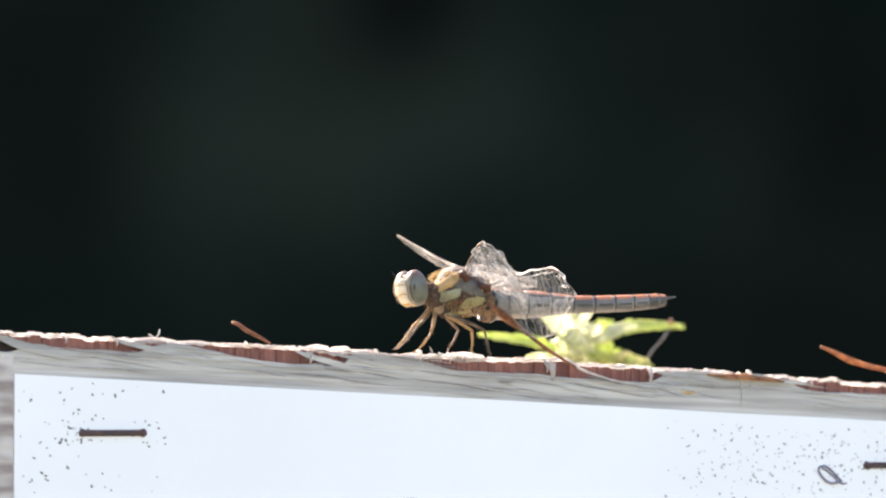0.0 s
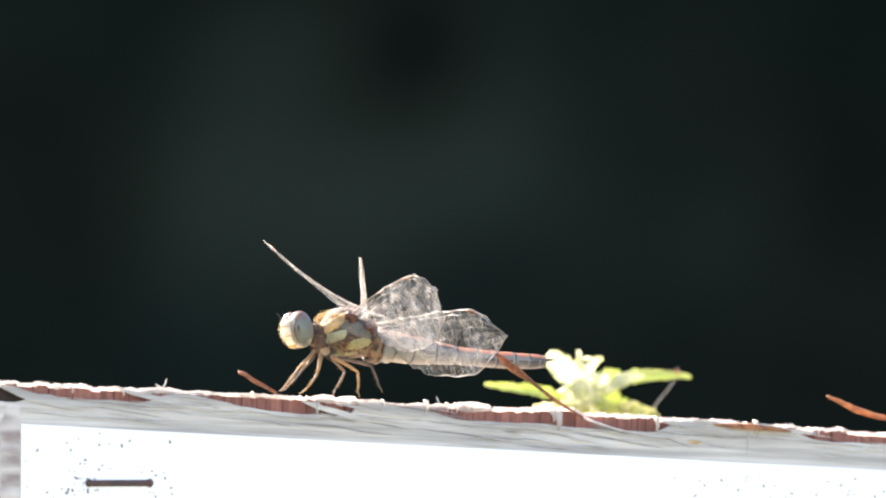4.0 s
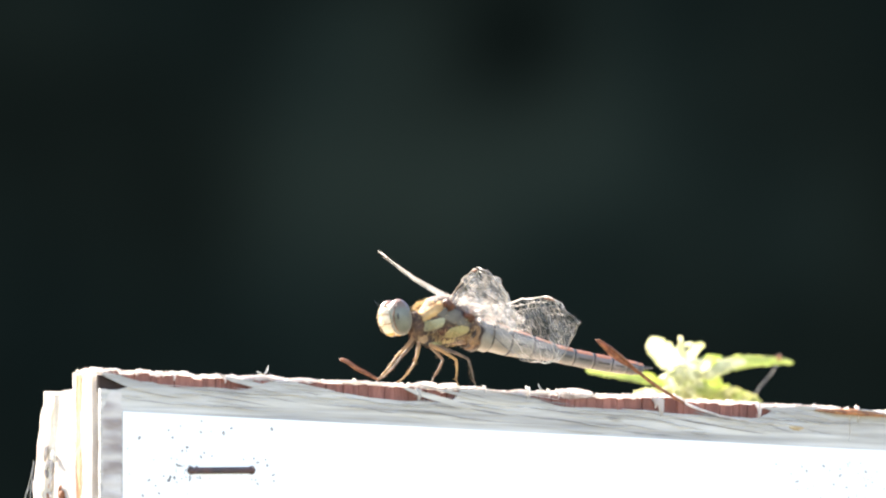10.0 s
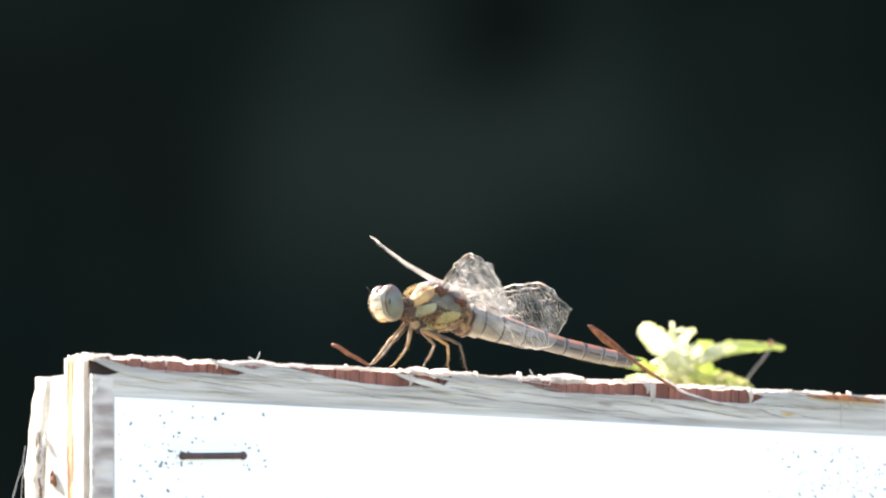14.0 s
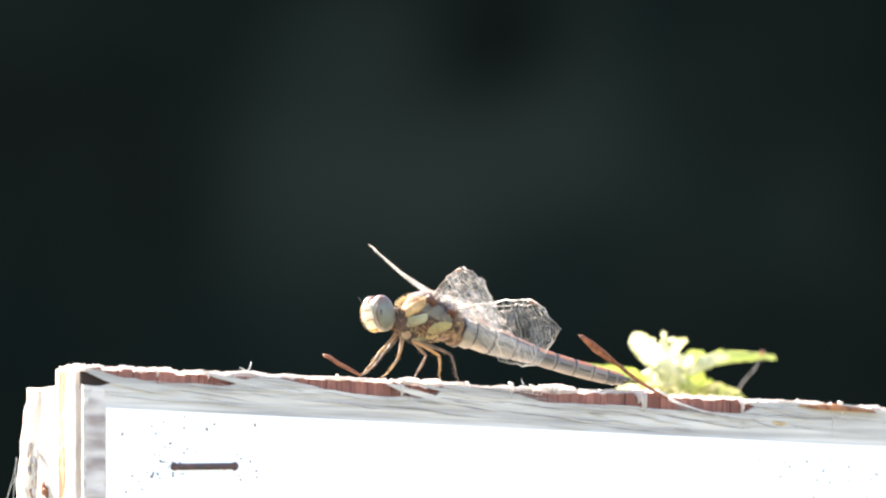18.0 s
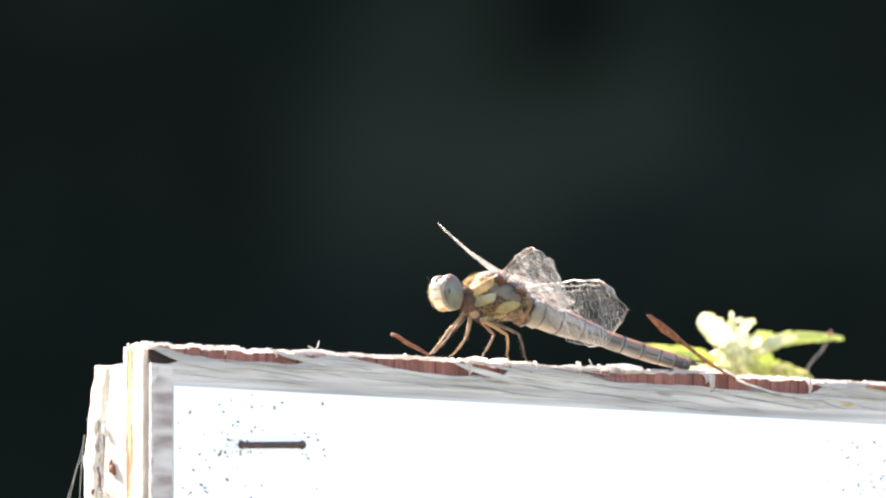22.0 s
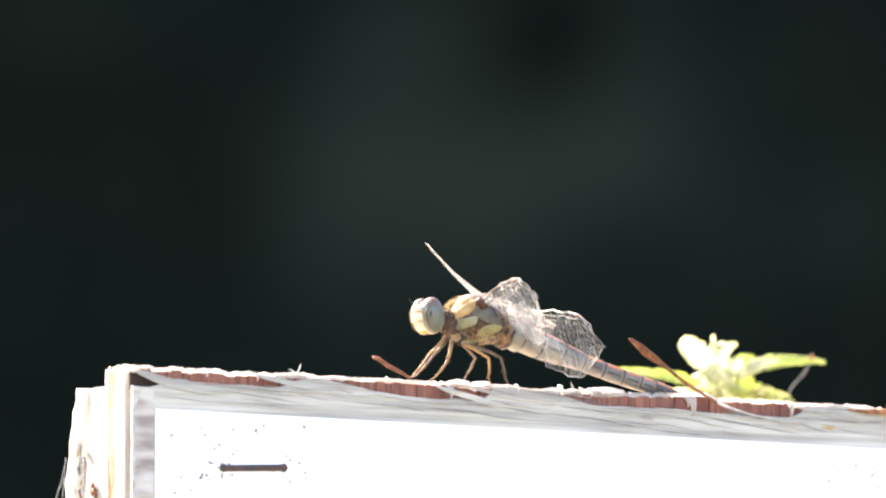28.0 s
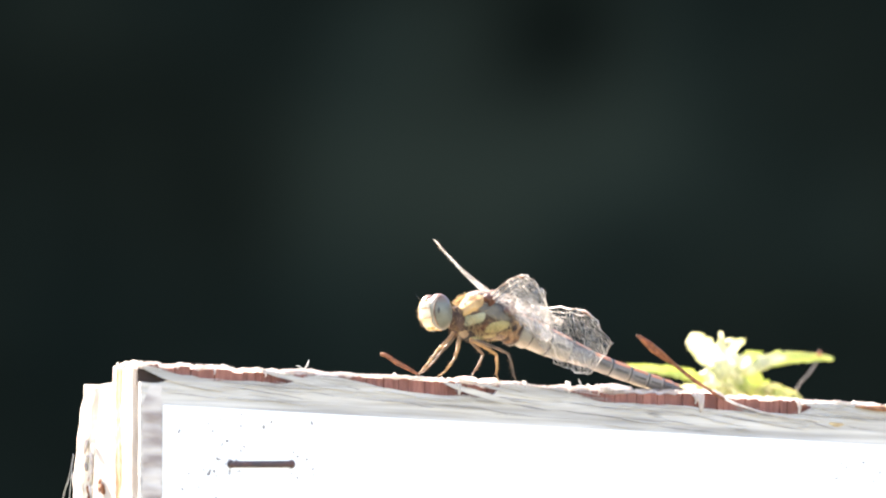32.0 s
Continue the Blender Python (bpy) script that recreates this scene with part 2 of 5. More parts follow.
def ground_material():
    m = material("dry grass ground", (0.115, 0.117, 0.066), 0.95, (0.155, 0.135, 0.085), 1.5, amount=0.9, bump=0.3, fine=30)
    return m


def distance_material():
    """Glowing backdrop painted as a dark wood edge, far out of focus: faint soft lights and hollows put into its
    colour.
    """
    m = bpy.data.materials.new("glowing backdrop painted as wood edge")
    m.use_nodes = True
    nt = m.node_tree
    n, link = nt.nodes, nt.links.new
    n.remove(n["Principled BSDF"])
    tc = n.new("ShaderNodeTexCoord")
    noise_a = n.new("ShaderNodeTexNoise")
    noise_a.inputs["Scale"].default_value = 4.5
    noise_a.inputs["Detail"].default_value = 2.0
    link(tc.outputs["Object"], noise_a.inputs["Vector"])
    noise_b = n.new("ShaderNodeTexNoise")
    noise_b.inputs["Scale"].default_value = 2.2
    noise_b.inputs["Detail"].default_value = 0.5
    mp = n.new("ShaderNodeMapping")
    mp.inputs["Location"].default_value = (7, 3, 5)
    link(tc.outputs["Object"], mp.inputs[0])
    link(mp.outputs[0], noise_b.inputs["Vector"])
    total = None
    # painted soft lights and darks of the foliage: across and down on the view grid, half width, half height, strength
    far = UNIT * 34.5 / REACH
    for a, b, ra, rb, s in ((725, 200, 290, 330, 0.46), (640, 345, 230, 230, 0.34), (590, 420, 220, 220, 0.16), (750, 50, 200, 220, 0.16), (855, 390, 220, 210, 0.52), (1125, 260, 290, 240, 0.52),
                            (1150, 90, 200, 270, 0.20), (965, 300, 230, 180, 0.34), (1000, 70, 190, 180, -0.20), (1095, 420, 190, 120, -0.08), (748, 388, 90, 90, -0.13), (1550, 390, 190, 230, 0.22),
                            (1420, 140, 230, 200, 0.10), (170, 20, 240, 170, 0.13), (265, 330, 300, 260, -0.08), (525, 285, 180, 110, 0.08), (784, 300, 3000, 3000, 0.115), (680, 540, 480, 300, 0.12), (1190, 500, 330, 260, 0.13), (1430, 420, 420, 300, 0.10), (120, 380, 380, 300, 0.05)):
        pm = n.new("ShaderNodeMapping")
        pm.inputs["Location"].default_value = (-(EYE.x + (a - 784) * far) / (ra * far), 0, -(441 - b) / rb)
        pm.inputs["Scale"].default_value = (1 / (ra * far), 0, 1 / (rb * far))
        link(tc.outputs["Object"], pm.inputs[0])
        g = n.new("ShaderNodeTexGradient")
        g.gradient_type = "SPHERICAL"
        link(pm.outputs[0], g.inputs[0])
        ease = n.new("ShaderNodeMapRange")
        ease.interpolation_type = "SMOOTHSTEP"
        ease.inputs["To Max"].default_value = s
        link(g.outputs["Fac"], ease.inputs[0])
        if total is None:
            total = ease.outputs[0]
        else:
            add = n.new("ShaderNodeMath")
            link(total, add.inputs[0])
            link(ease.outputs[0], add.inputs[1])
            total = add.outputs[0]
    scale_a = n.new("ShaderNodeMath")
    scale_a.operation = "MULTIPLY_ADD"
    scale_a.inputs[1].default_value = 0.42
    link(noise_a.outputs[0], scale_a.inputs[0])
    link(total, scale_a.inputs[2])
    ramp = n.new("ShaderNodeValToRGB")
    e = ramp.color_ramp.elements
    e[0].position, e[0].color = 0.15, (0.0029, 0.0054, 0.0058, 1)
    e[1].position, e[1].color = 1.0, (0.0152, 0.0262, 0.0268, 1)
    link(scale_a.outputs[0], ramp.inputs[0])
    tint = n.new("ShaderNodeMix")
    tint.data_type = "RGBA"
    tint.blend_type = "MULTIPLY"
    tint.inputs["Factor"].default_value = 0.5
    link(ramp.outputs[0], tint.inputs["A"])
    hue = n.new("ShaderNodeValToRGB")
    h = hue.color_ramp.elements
    h[0].position, h[0].color = 0.35, (0.75, 1.0, 1.0, 1)
    h[1].position, h[1].color = 0.65, (1.0, 1.0, 0.85, 1)
    link(noise_b.outputs[0], hue.inputs[0])
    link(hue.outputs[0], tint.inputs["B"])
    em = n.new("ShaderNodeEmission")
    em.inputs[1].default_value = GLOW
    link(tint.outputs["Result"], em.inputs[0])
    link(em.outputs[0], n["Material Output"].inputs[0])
    return m


# the backdrop's own glow, in place of daylight on the far trees
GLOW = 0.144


# ---- mesh helpers ----
def part(name, bm, mat, parent=None, label="", smooth=True):
    """Links a bmesh as one mesh object under a thing or a part."""
    me = bpy.data.meshes.new(name)
    bmesh.ops.recalc_face_normals(bm, faces=bm.faces)
    bm.to_mesh(me)
    bm.free()
    if smooth:
        me.shade_smooth()
    for mm in (mat if isinstance(mat, (list, tuple)) else [mat]):
        me.materials.append(mm)
    ob = new(name, me)
    if parent:
        ob.parent = parent
    if label:
        ob["label"] = label
    return ob


def tube(bm, pts, radii, sides=8, flat=1.0, mat=0):
    """A closed tube along pts. flat squeezes it along its second axis."""
    rings = []
    n = len(pts)
    pts = [Vector(p) for p in pts]
    ref = None
    for i, p in enumerate(pts):
        t = (pts[min(i + 1, n - 1)] - pts[max(i - 1, 0)]).normalized()
        if ref is None:
            ref = t.orthogonal().normalized()
        a = (ref - t * ref.dot(t)).normalized()
        ref = a
        b = t.cross(a)
        r = radii[i] if isinstance(radii, (list, tuple)) else radii
        rings.append([bm.verts.new(p + (a * math.cos(k * math.tau / sides) + b * math.sin(k * math.tau / sides) * flat) * r) for k in range(sides)])
    for i in range(n - 1):
        for k in range(sides):
            f = bm.faces.new((rings[i][k], rings[i][(k + 1) % sides], rings[i + 1][(k + 1) % sides], rings[i + 1][k]))
            f.material_index = mat
    for ring in (rings[0][::-1], rings[-1]):
        bm.faces.new(ring).material_index = mat


def ball(bm, centre, radii, seg=20, rings=14, turn=None):
    m = Matrix.Translation(centre) @ (turn.to_4x4() if turn else Matrix()) @ Matrix.Diagonal((*radii, 1))
    low, high = bm.verts.new(m @ Vector((0, 0, -1))), bm.verts.new(m @ Vector((0, 0, 1)))
    vs = []
    for i in range(1, rings):
        a = math.pi * i / rings - math.pi / 2
        vs.append([bm.verts.new(m @ Vector((math.cos(a) * math.cos(k * math.tau / seg), math.cos(a) * math.sin(k * math.tau / seg), math.sin(a)))) for k in range(seg)])
    for k in range(seg):
        j = (k + 1) % seg
        bm.faces.new((low, vs[0][j], vs[0][k]))
        bm.faces.new((high, vs[-1][k], vs[-1][j]))
        for i in range(rings - 2):
            bm.faces.new((vs[i][k], vs[i][j], vs[i + 1][j], vs[i + 1][k]))


def slab(bm, outline, y0, y1):
    """Prism over an outline in the along-up plane, from depth y0 to y1."""
    a = [bm.verts.new((x, y0, z)) for x, z in outline]
    b = [bm.verts.new((x, y1, z)) for x, z in outline]
    n = len(outline)
    bm.faces.new(a)
    bm.faces.new(b[::-1])
    for i in range(n):
        bm.faces.new((a[i], b[i], b[(i + 1) % n], a[(i + 1) % n]))


def box(bm, x0, x1, y0, y1, z0, z1):
    slab(bm, [(x0, z0), (x1, z0), (x1, z1), (x0, z1)], y0, y1)


def smoothstep(a, b, x):
    t = max(0.0, min(1.0, (x - a) / (b - a)))
    return t * t * (3 - 2 * t)


def wobble(x, scale, size, seed=0.0):
    return noise.noise((x * scale, seed, seed * 0.37)) * size


MM = 0.001
rng = random.Random(5)

# ---- the setting ----
bm = bmesh.new()
bmesh.ops.create_grid(bm, x_segments=40, y_segments=40, size=400)
for v in bm.verts:
    v.co.z = noise.noise((v.co.x * 0.05, v.co.y * 0.05, 0)) * 0.15 * smoothstep(3, 30, v.co.length) - 0.005
ground = tagged(part("ground", bm, ground_material()), "dry short grass round the board, in open sun", "ground", kind="structure")

bm = bmesh.new()
rows_ = []
for i in range(33):
    ang = radians(-80 + 160 * i / 32)
    rows_.append([bm.verts.new((math.sin(ang) * 34, math.cos(ang) * 34 - 34, z)) for z in (-4, 2, 6, 9 + noise.noise((i * 0.7, 0, 0)) * 1.5)])
for i in range(32):
    for k in range(3):
        bm.faces.new((rows_[i][k], rows_[i + 1][k], rows_[i + 1][k + 1], rows_[i][k + 1]))
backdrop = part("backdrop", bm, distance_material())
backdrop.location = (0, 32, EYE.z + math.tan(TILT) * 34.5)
tagged(backdrop, "glowing backdrop painted as a dark green wood edge far behind, out of focus", "woodland", kind="structure")

# ---- the plywood board ----
board = new("plywood_board")
board.matrix_world = Matrix.Translation((0, 0, -CORNER.z)) @ BOARD
tagged(board, "weathered grey plywood board with delaminating red-brown edge", "board")
LIFT = Vector((0, 0, CORNER.z))
LONG = 0.62


def along(gx):
    return on_board(gx, 700).x


def sag(s):
    """The far part of the top edge falls away slightly."""
    return 1.25 * MM * max(0.0, s - along(1200)) / (along(1850) - along(1200))


def crest(s):
    """Height of the ragged top edge over its own straight line."""
    return -sag(min(s, 0.3)) + wobble(s, 160, 0.5 * MM, 1.3) + wobble(s, 520, 0.34 * MM, 4.1) + wobble(s, 1500, 0.24 * MM, 7.7) + wobble(s, 4000, 0.14 * MM, 9.7)


BARE_S = [(along(285), along(552)), (along(585), along(886)), (along(992), along(1450)), (along(1650), along(2300))]


def veneer_top(s):
    """Height of the face veneer's upper edge: lower where it has flaked away."""
    low = 0.0
    for (a, b), (deep, rise, fall) in zip(BARE_S, ((1.1, 9, 5), (1.5, 17, 2), (1.45, 9, 4), (1.1, 5, 6))):
        low = max(low, deep * smoothstep(a - 2 * MM, a + rise * MM, s) * (1 - smoothstep(b - fall * MM, b + 1 * MM, s)))
    low = max(low, 1.7 * (1 - smoothstep(2 * MM, 13 * MM, s)) * smoothstep(-1 * MM, 0.3 * MM, s))
    return -sag(min(s, 0.3)) - 0.45 * MM - 1.4 * MM * low + wobble(s, 240, 0.22 * MM, 9.0) + wobble(s, 900, 0.1 * MM, 2.0)


def ragged(top, x0, x1, steps, bottom, left=None):
    xs = [x0 + (x1 - x0) * i / steps for i in range(steps + 1)]
    out = [(x, top(x)) for x in xs]
    out += [(x1, bottom)]
    z1 = top(x0) - 0.2 * MM
    for i in range(121):
        f = 1 - i / 120
        z = z1 - 0.07 * f if i else bottom
        out.append((x0 + (left(z) if left else 0.0), z))
    return out


def lifted(bm):
    for v in bm.verts:
        v.co += LIFT
    return bm


bm = bmesh.new()
slab(bm, ragged(veneer_top, 0.25 * MM, LONG, 420, -0.9, lambda z: wobble(z, 300, 0.12 * MM, 3)), 0, 0.6 * MM)
part("face_veneer", lifted(bm), GREY_WOOD, board, "grey-white weathered face veneer", smooth=False)
bm = bmesh.new()
slab(bm, ragged(lambda s: crest(s) - 0.5 * MM, 1.4 * MM, LONG, 300, -0.9), 1.3 * MM, 2.2 * MM)
part("inner_veneer", lifted(bm), BROWN_WOOD, board, "red-brown inner veneer layer", smooth=False)
edge_layers = (("ply_layer", PALE_WOOD, 2.2, 3.6, -0.1, 0.10), ("ply_layer", YELLOW_WOOD, 3.6, 5.8, -0.2, 0.14), ("ply_layer", ORANGE_WOOD, 5.8, 7.1, -0.3, 0.12),
               ("ply_layer", PALE_WOOD, 7.1, 8.0, -0.2, 0.05), ("backing_layer", PALE_WOOD, 8.0, 12.3, -2.6, 0.1), ("backing_layer", END_WOOD, 12.3, 15.9, -2.6, 1.0), ("backing_layer", PALE_WOOD, 15.9, 17.0, -2.3, -0.1))
for k, (name, mat, w0, w1, top, inset) in enumerate(edge_layers):
    bm = bmesh.new()
    grow = (0.10, 0.16, 0.12, 0.14, 0.14, 0.3, 0.14)[k]
    slab(bm, ragged(lambda s: top * MM + (crest(s + k * 0.003) if k < 4 else wobble(s, 200, 0.5 * MM, k)), inset * MM, LONG, 260, -0.9,
                    lambda z: wobble(z, 90, grow * MM, k + 5) + wobble(z, 500, grow * 0.35 * MM, k + 8) + wobble(z, 2600, grow * 0.25 * MM, k + 3)), w0 * MM, w1 * MM)
    # the backing layers have come loose and flare away from the board
    for v in bm.verts:
        down = smoothstep(0.001, 0.018, -v.co.z) + 0.3 * smoothstep(0.015, 0.05, -v.co.z)
        if k == 4 and v.co.y > 10 * MM:
            v.co.y += 1.5 * MM * down + wobble(v.co.z, 260, 0.5 * MM, 31)
        elif k > 4:
            v.co.y += (1.5 if v.co.y < 15 * MM else 2.6) * MM * down + wobble(v.co.z, 260, 0.5 * MM, 31) + (wobble(v.co.z, 420, 0.6 * MM, 5) if v.co.y > 15 * MM else 0)
    part(name, lifted(bm), mat, board, smooth=False)

# near-black piece in the corner split, behind the lifted sliver; the gap's shade is its colour
bm = bmesh.new()
slab(bm, [(0.4 * MM, -0.7 * MM), (4 * MM, -1.1 * MM), (9 * MM, -2.0 * MM), (13 * MM, -2.6 * MM), (0.4 * MM, -3.3 * MM)], 0.7 * MM, 1.25 * MM)
part("split", lifted(bm), SPLIT_SHADE, board, "dark split at the corner, its shade put into the colour", smooth=False)

# flat slivers of the face veneer that lift away across the brown edge
for a, b, c, d, wide in ((252, 659, 395, 701, 16), (462, 663, 625, 702, 10), (785, 685, 924, 725, 11), (850, 690, 990, 716, 7), (880, 688, 1010, 712, 8), (1425, 722, 1580, 746, 12), (1480, 719, 1640, 741, 8), (1590, 726, 1700, 742, 7)):
    p, q = on_board(a, b), on_board(c, d)
    bm = bmesh.new()
    upper, lower = [], []
    for i in range(19):
        f = i / 18
        m = p.lerp(q, f)
        h = wide * UNIT * 0.5 * math.sin(math.pi * (0.04 + 0.94 * f ** 0.8)) ** 0.8
        m.z += noise.noise((f * 3, a, 1)) * 0.2 * MM - 0.2 * MM * math.sin(f * math.pi)
        upper.append((m.x, m.z + h * (1 + 0.25 * noise.noise((f * 8, b, 4)))))
        lower.append((m.x, m.z - h * (1 + 0.35 * noise.noise((f * 6, c, 2))) - 0.004 * MM))
    slab(bm, upper + lower[::-1], -0.16 * MM, -0.02 * MM)
    part("veneer_sliver", lifted(bm), GREY_WOOD, board, smooth=False)

# a thin translucent flake; the sunlit orange on the edge is put into its colour
bm = bmesh.new()
tube(bm, [on_board(a, b, -0.3 * MM) for a, b in ((1515, 726), (1550, 729), (1585, 730), (1622, 734), (1652, 739))], [2 * UNIT, 7 * UNIT, 9 * UNIT, 7 * UNIT, 2 * UNIT], 9, 0.3)
part("orange_flake", lifted(bm), SUNLIT_BUD, board, "orange translucent flake, sunlight put into its colour")

# a small yellow knot in the face veneer
bm = bmesh.new()
p = on_board(1481, 758)
ball(bm, p, (16 * UNIT, 0.22 * MM, 4.5 * UNIT), 16, 10)
for v in bm.verts:
    v.co += Vector((1, 0, 1)) * noise.noise(v.co * 1500) * 0.2 * MM
part("knot", lifted(bm), KNOT, board, "small yellow knot in the grey veneer")

# cross-grain blocks of the inner veneer
blocks = []
for a, b in BARE_S:
    s = max(a - 4 * MM, 1.5 * MM)
    while s < min(b + 4 * MM, LONG - 0.01):
        w = rng.uniform(0.9, 3.2) * MM
        blocks.append((s, w))
        s += w + rng.uniform(0.02, 0.10) * MM
for s, w in blocks:
    bm = bmesh.new()
    top = crest(s + w / 2) - 0.45 * MM
    box(bm, s, s + w, (0.72 + rng.uniform(0, 0.3)) * MM, 1.3 * MM, -3.0 * MM, top + rng.uniform(-0.1, 0.1) * MM)
    bmesh.ops.bevel(bm, geom=bm.edges[:], offset=0.07 * MM, segments=1, affect="EDGES")
    part("veneer_block", lifted(bm), BROWN_WOOD, board, smooth=False)

# frayed crest: bleached fibres and crumbs along the top edge
bm = bmesh.new()
for i in range(2300):
    s = rng.uniform(0.0, 0.20)
    w = rng.uniform(0.5, 7.5) * MM
    h = crest(s + w * 0.3) - 0.15 * MM
    ang = rng.gauss(0, 0.5)
    ln = rng.uniform(0.3, 1.3) * MM
    d = Vector((math.cos(ang), rng.gauss(0, 0.35), abs(math.sin(ang)) * 0.35)).normalized() * ln
    p = Vector((s, w, h + rng.uniform(-0.1, 0.12) * MM))
    tube(bm, [p - d * 0.5, p + Vector((0, 0, rng.uniform(0, 0.18) * MM)), p + d * 0.5], [0.03 * MM, rng.uniform(0.07, 0.2) * MM, 0.03 * MM], 5)
for i in range(420):
    s = rng.uniform(0.0, 0.20)
    w = rng.uniform(0.55, 6) * MM
    r = rng.uniform(0.10, 0.30) * MM
    ball(bm, (s, w, crest(s) - 0.12 * MM + r * 0.2), (r * rng.uniform(1, 2.2), r, r * rng.uniform(0.5, 0.9)), 7, 5)
crumbs = part("fibre_fuzz", lifted(bm), FIBRE, board, "bleached frayed fibres along the top edge")
crumbs["kind"] = "stuff"

# brown and orange flakes on the weathered end of the backing layer
for i in range(34):
    gx, gy = rng.gauss(156, 8), rng.uniform(785, 960)
    mat = (BAND_WOOD, END_WOOD, BUD, END_WOOD, BAND_WOOD, END_WOOD)[i % 6]
    if i > 31:
        gx, gy, mat = 178 + (i - 32) * 5, 868 + (i - 32) * 7, BUD
    ln = rng.uniform(5, 15) * UNIT
    r = rng.uniform(2.0, 4.0) * UNIT * (1.6 if i > 31 else 1)
    p = on_end(gx, gy, -0.05 * MM if gx > 168 else 0.8 * MM)
    lean = rng.uniform(-0.5, 0.5)
    bm = bmesh.new()
    tube(bm, [p + Vector((-0.1 * MM * math.sin(math.pi * f), (f - 0.5) * ln * lean * 2, (0.5 - f) * ln * 2)) for f in (0, 0.2, 0.45, 0.75, 1)], [r * 0.3, r, r * rng.uniform(0.7, 1.3), r * 0.8, r * 0.2], 7)
    for v in bm.verts:
        v.co += Vector((0.3, 1, 1)) * noise.noise(v.co * 2200) * 0.16 * MM
    part("wood_flake", lifted(bm), mat, board, "splintered flake of weathered glue and wood")

# pale strands hanging over the brown edge
for gx, gy, ln, wide in ((1241, 708, 30, 10), (1232, 707, 16, 6), (1415, 716, 24, 7), (813, 690, 18, 7), (1007, 686, 20, 5), (1080, 692, 14, 3), (1060, 690, 17, 3), (1044, 690, 14, 3),
                         (380, 662, 10, 3), (470, 668, 9, 3), (1590, 722, 28, 5), (1575, 728, 56, 1.5), (930, 684, 14, 3), (1700, 735, 12, 3)):
    p = on_board(gx, gy)
    bm = bmesh.new()
    tube(bm, [p + Vector((0, 0.6 * MM, 0.12 * MM)), p + Vector((0, -0.05 * MM, 0)), p + Vector((0.1 * MM, -0.12 * MM, -ln * 0.6 * UNIT)), p + Vector((-0.05 * MM, -0.02 * MM, -ln * UNIT))],
         [wide * 0.6 * UNIT, wide * 0.7 * UNIT, wide * 0.45 * UNIT, wide * 0.2 * UNIT], 6)
    part("strand", lifted(bm), FIBRE, board)

# bleached lip of the top layer over the brown blocks
bm = bmesh.new()
n = 520
lip = []
for i in range(n + 1):
    x = 0.2 * MM + 0.24 * i / n
    hang = 0.42 * MM + wobble(x, 700, 0.35 * MM, 12) + wobble(x, 2600, 0.25 * MM, 15)
    z = crest(x)
    proud = wobble(x, 900, 0.22 * MM, 18)
    lip.append([bm.verts.new((x, y, h)) for y, h in ((0.62 * MM + proud, z - max(0.12 * MM, hang)), (0.5 * MM + proud, z - 0.14 * MM), (0.9 * MM, z + wobble(x, 3000, 0.16 * MM, 21)),
                                                      (2.1 * MM, z + 0.05 * MM), (2.2 * MM, z - 0.6 * MM))])
for i in range(n):
    for j in range(4):
        bm.faces.new((lip[i][j], lip[i][j + 1], lip[i + 1][j + 1], lip[i + 1][j]))
    bm.faces.new((lip[i][4], lip[i][0], lip[i + 1][0], lip[i + 1][4]))
bm.faces.new(lip[0][::-1])
bm.faces.new(lip[-1])
part("top_lip", lifted(bm), FIBRE, board, "bleached ragged lip of the top layer")

# raised crumbs of wood and a chip on the top edge
for gx, gy, wide, high, mat in ((826, 678, 34, 17, PALE_WOOD), (868, 680, 32, 15, PALE_WOOD), (915, 685, 36, 13, PALE_WOOD), (1085, 694, 70, 22, PALE_WOOD), (995, 689, 36, 11, PALE_WOOD),
                                (545, 665, 52, 16, PALE_WOOD), (515, 664, 34, 13, PALE_WOOD), (270, 655, 60, 9, PALE_WOOD), (1030, 690, 24, 10, PALE_WOOD), (700, 672, 70, 10, PALE_WOOD), (610, 667, 50, 9, PALE_WOOD)):
    p = on_board(gx, gy + 5, 1.6 * MM)
    bm = bmesh.new()
    ball(bm, p, (wide * 0.6 * UNIT / 0.86, 0.9 * MM, high * 0.5 * UNIT), 20, 12)
    for v in bm.verts:
        d = v.co - p
        v.co = p + d * (1 + 0.32 * noise.noise(v.co * 1300 + Vector((gx, 0, 0))) + 0.12 * noise.noise(v.co * 4200))
    part("wood_crumb", lifted(bm), FIBRE, board, "pale crumb of splintered wood")

# loose fibres lying along the grain of the face veneer
for name, mat, num, r0, r1 in (("pale_fuzz", FUZZ, 80, 0.03, 0.075), ("grey_fuzz", GREY_WOOD, 55, 0.04, 0.09), ("dark_fuzz", CRACK, 60, 0.02, 0.05)):
    bm = bmesh.new()
    for i in range(num):
        s = rng.uniform(0.001, 0.19)
        h = veneer_top(s) - abs(rng.gauss(0, 1.3)) * MM + (0.3 * MM if name == "pale_fuzz" else -0.1 * MM)
        ln = rng.uniform(2.5, 10) * MM
        fall = rng.uniform(0.02, 0.13)
        bow = rng.uniform(0, 0.25) * MM
        r = rng.uniform(r0, r1) * MM
        tube(bm, [Vector((s + ln * f, -0.02 * MM - bow * math.sin(math.pi * f), h - ln * f * fall + wobble(f + s, 5, 0.12 * MM, s * 90))) for f in (0, 0.25, 0.5, 0.75, 1)], [r * 0.3, r, r, r * 0.8, r * 0.2], 5)
    fuzz = part(name, lifted(bm), mat, board, "loose weathered fibres on the face veneer")
    fuzz["kind"] = "stuff"

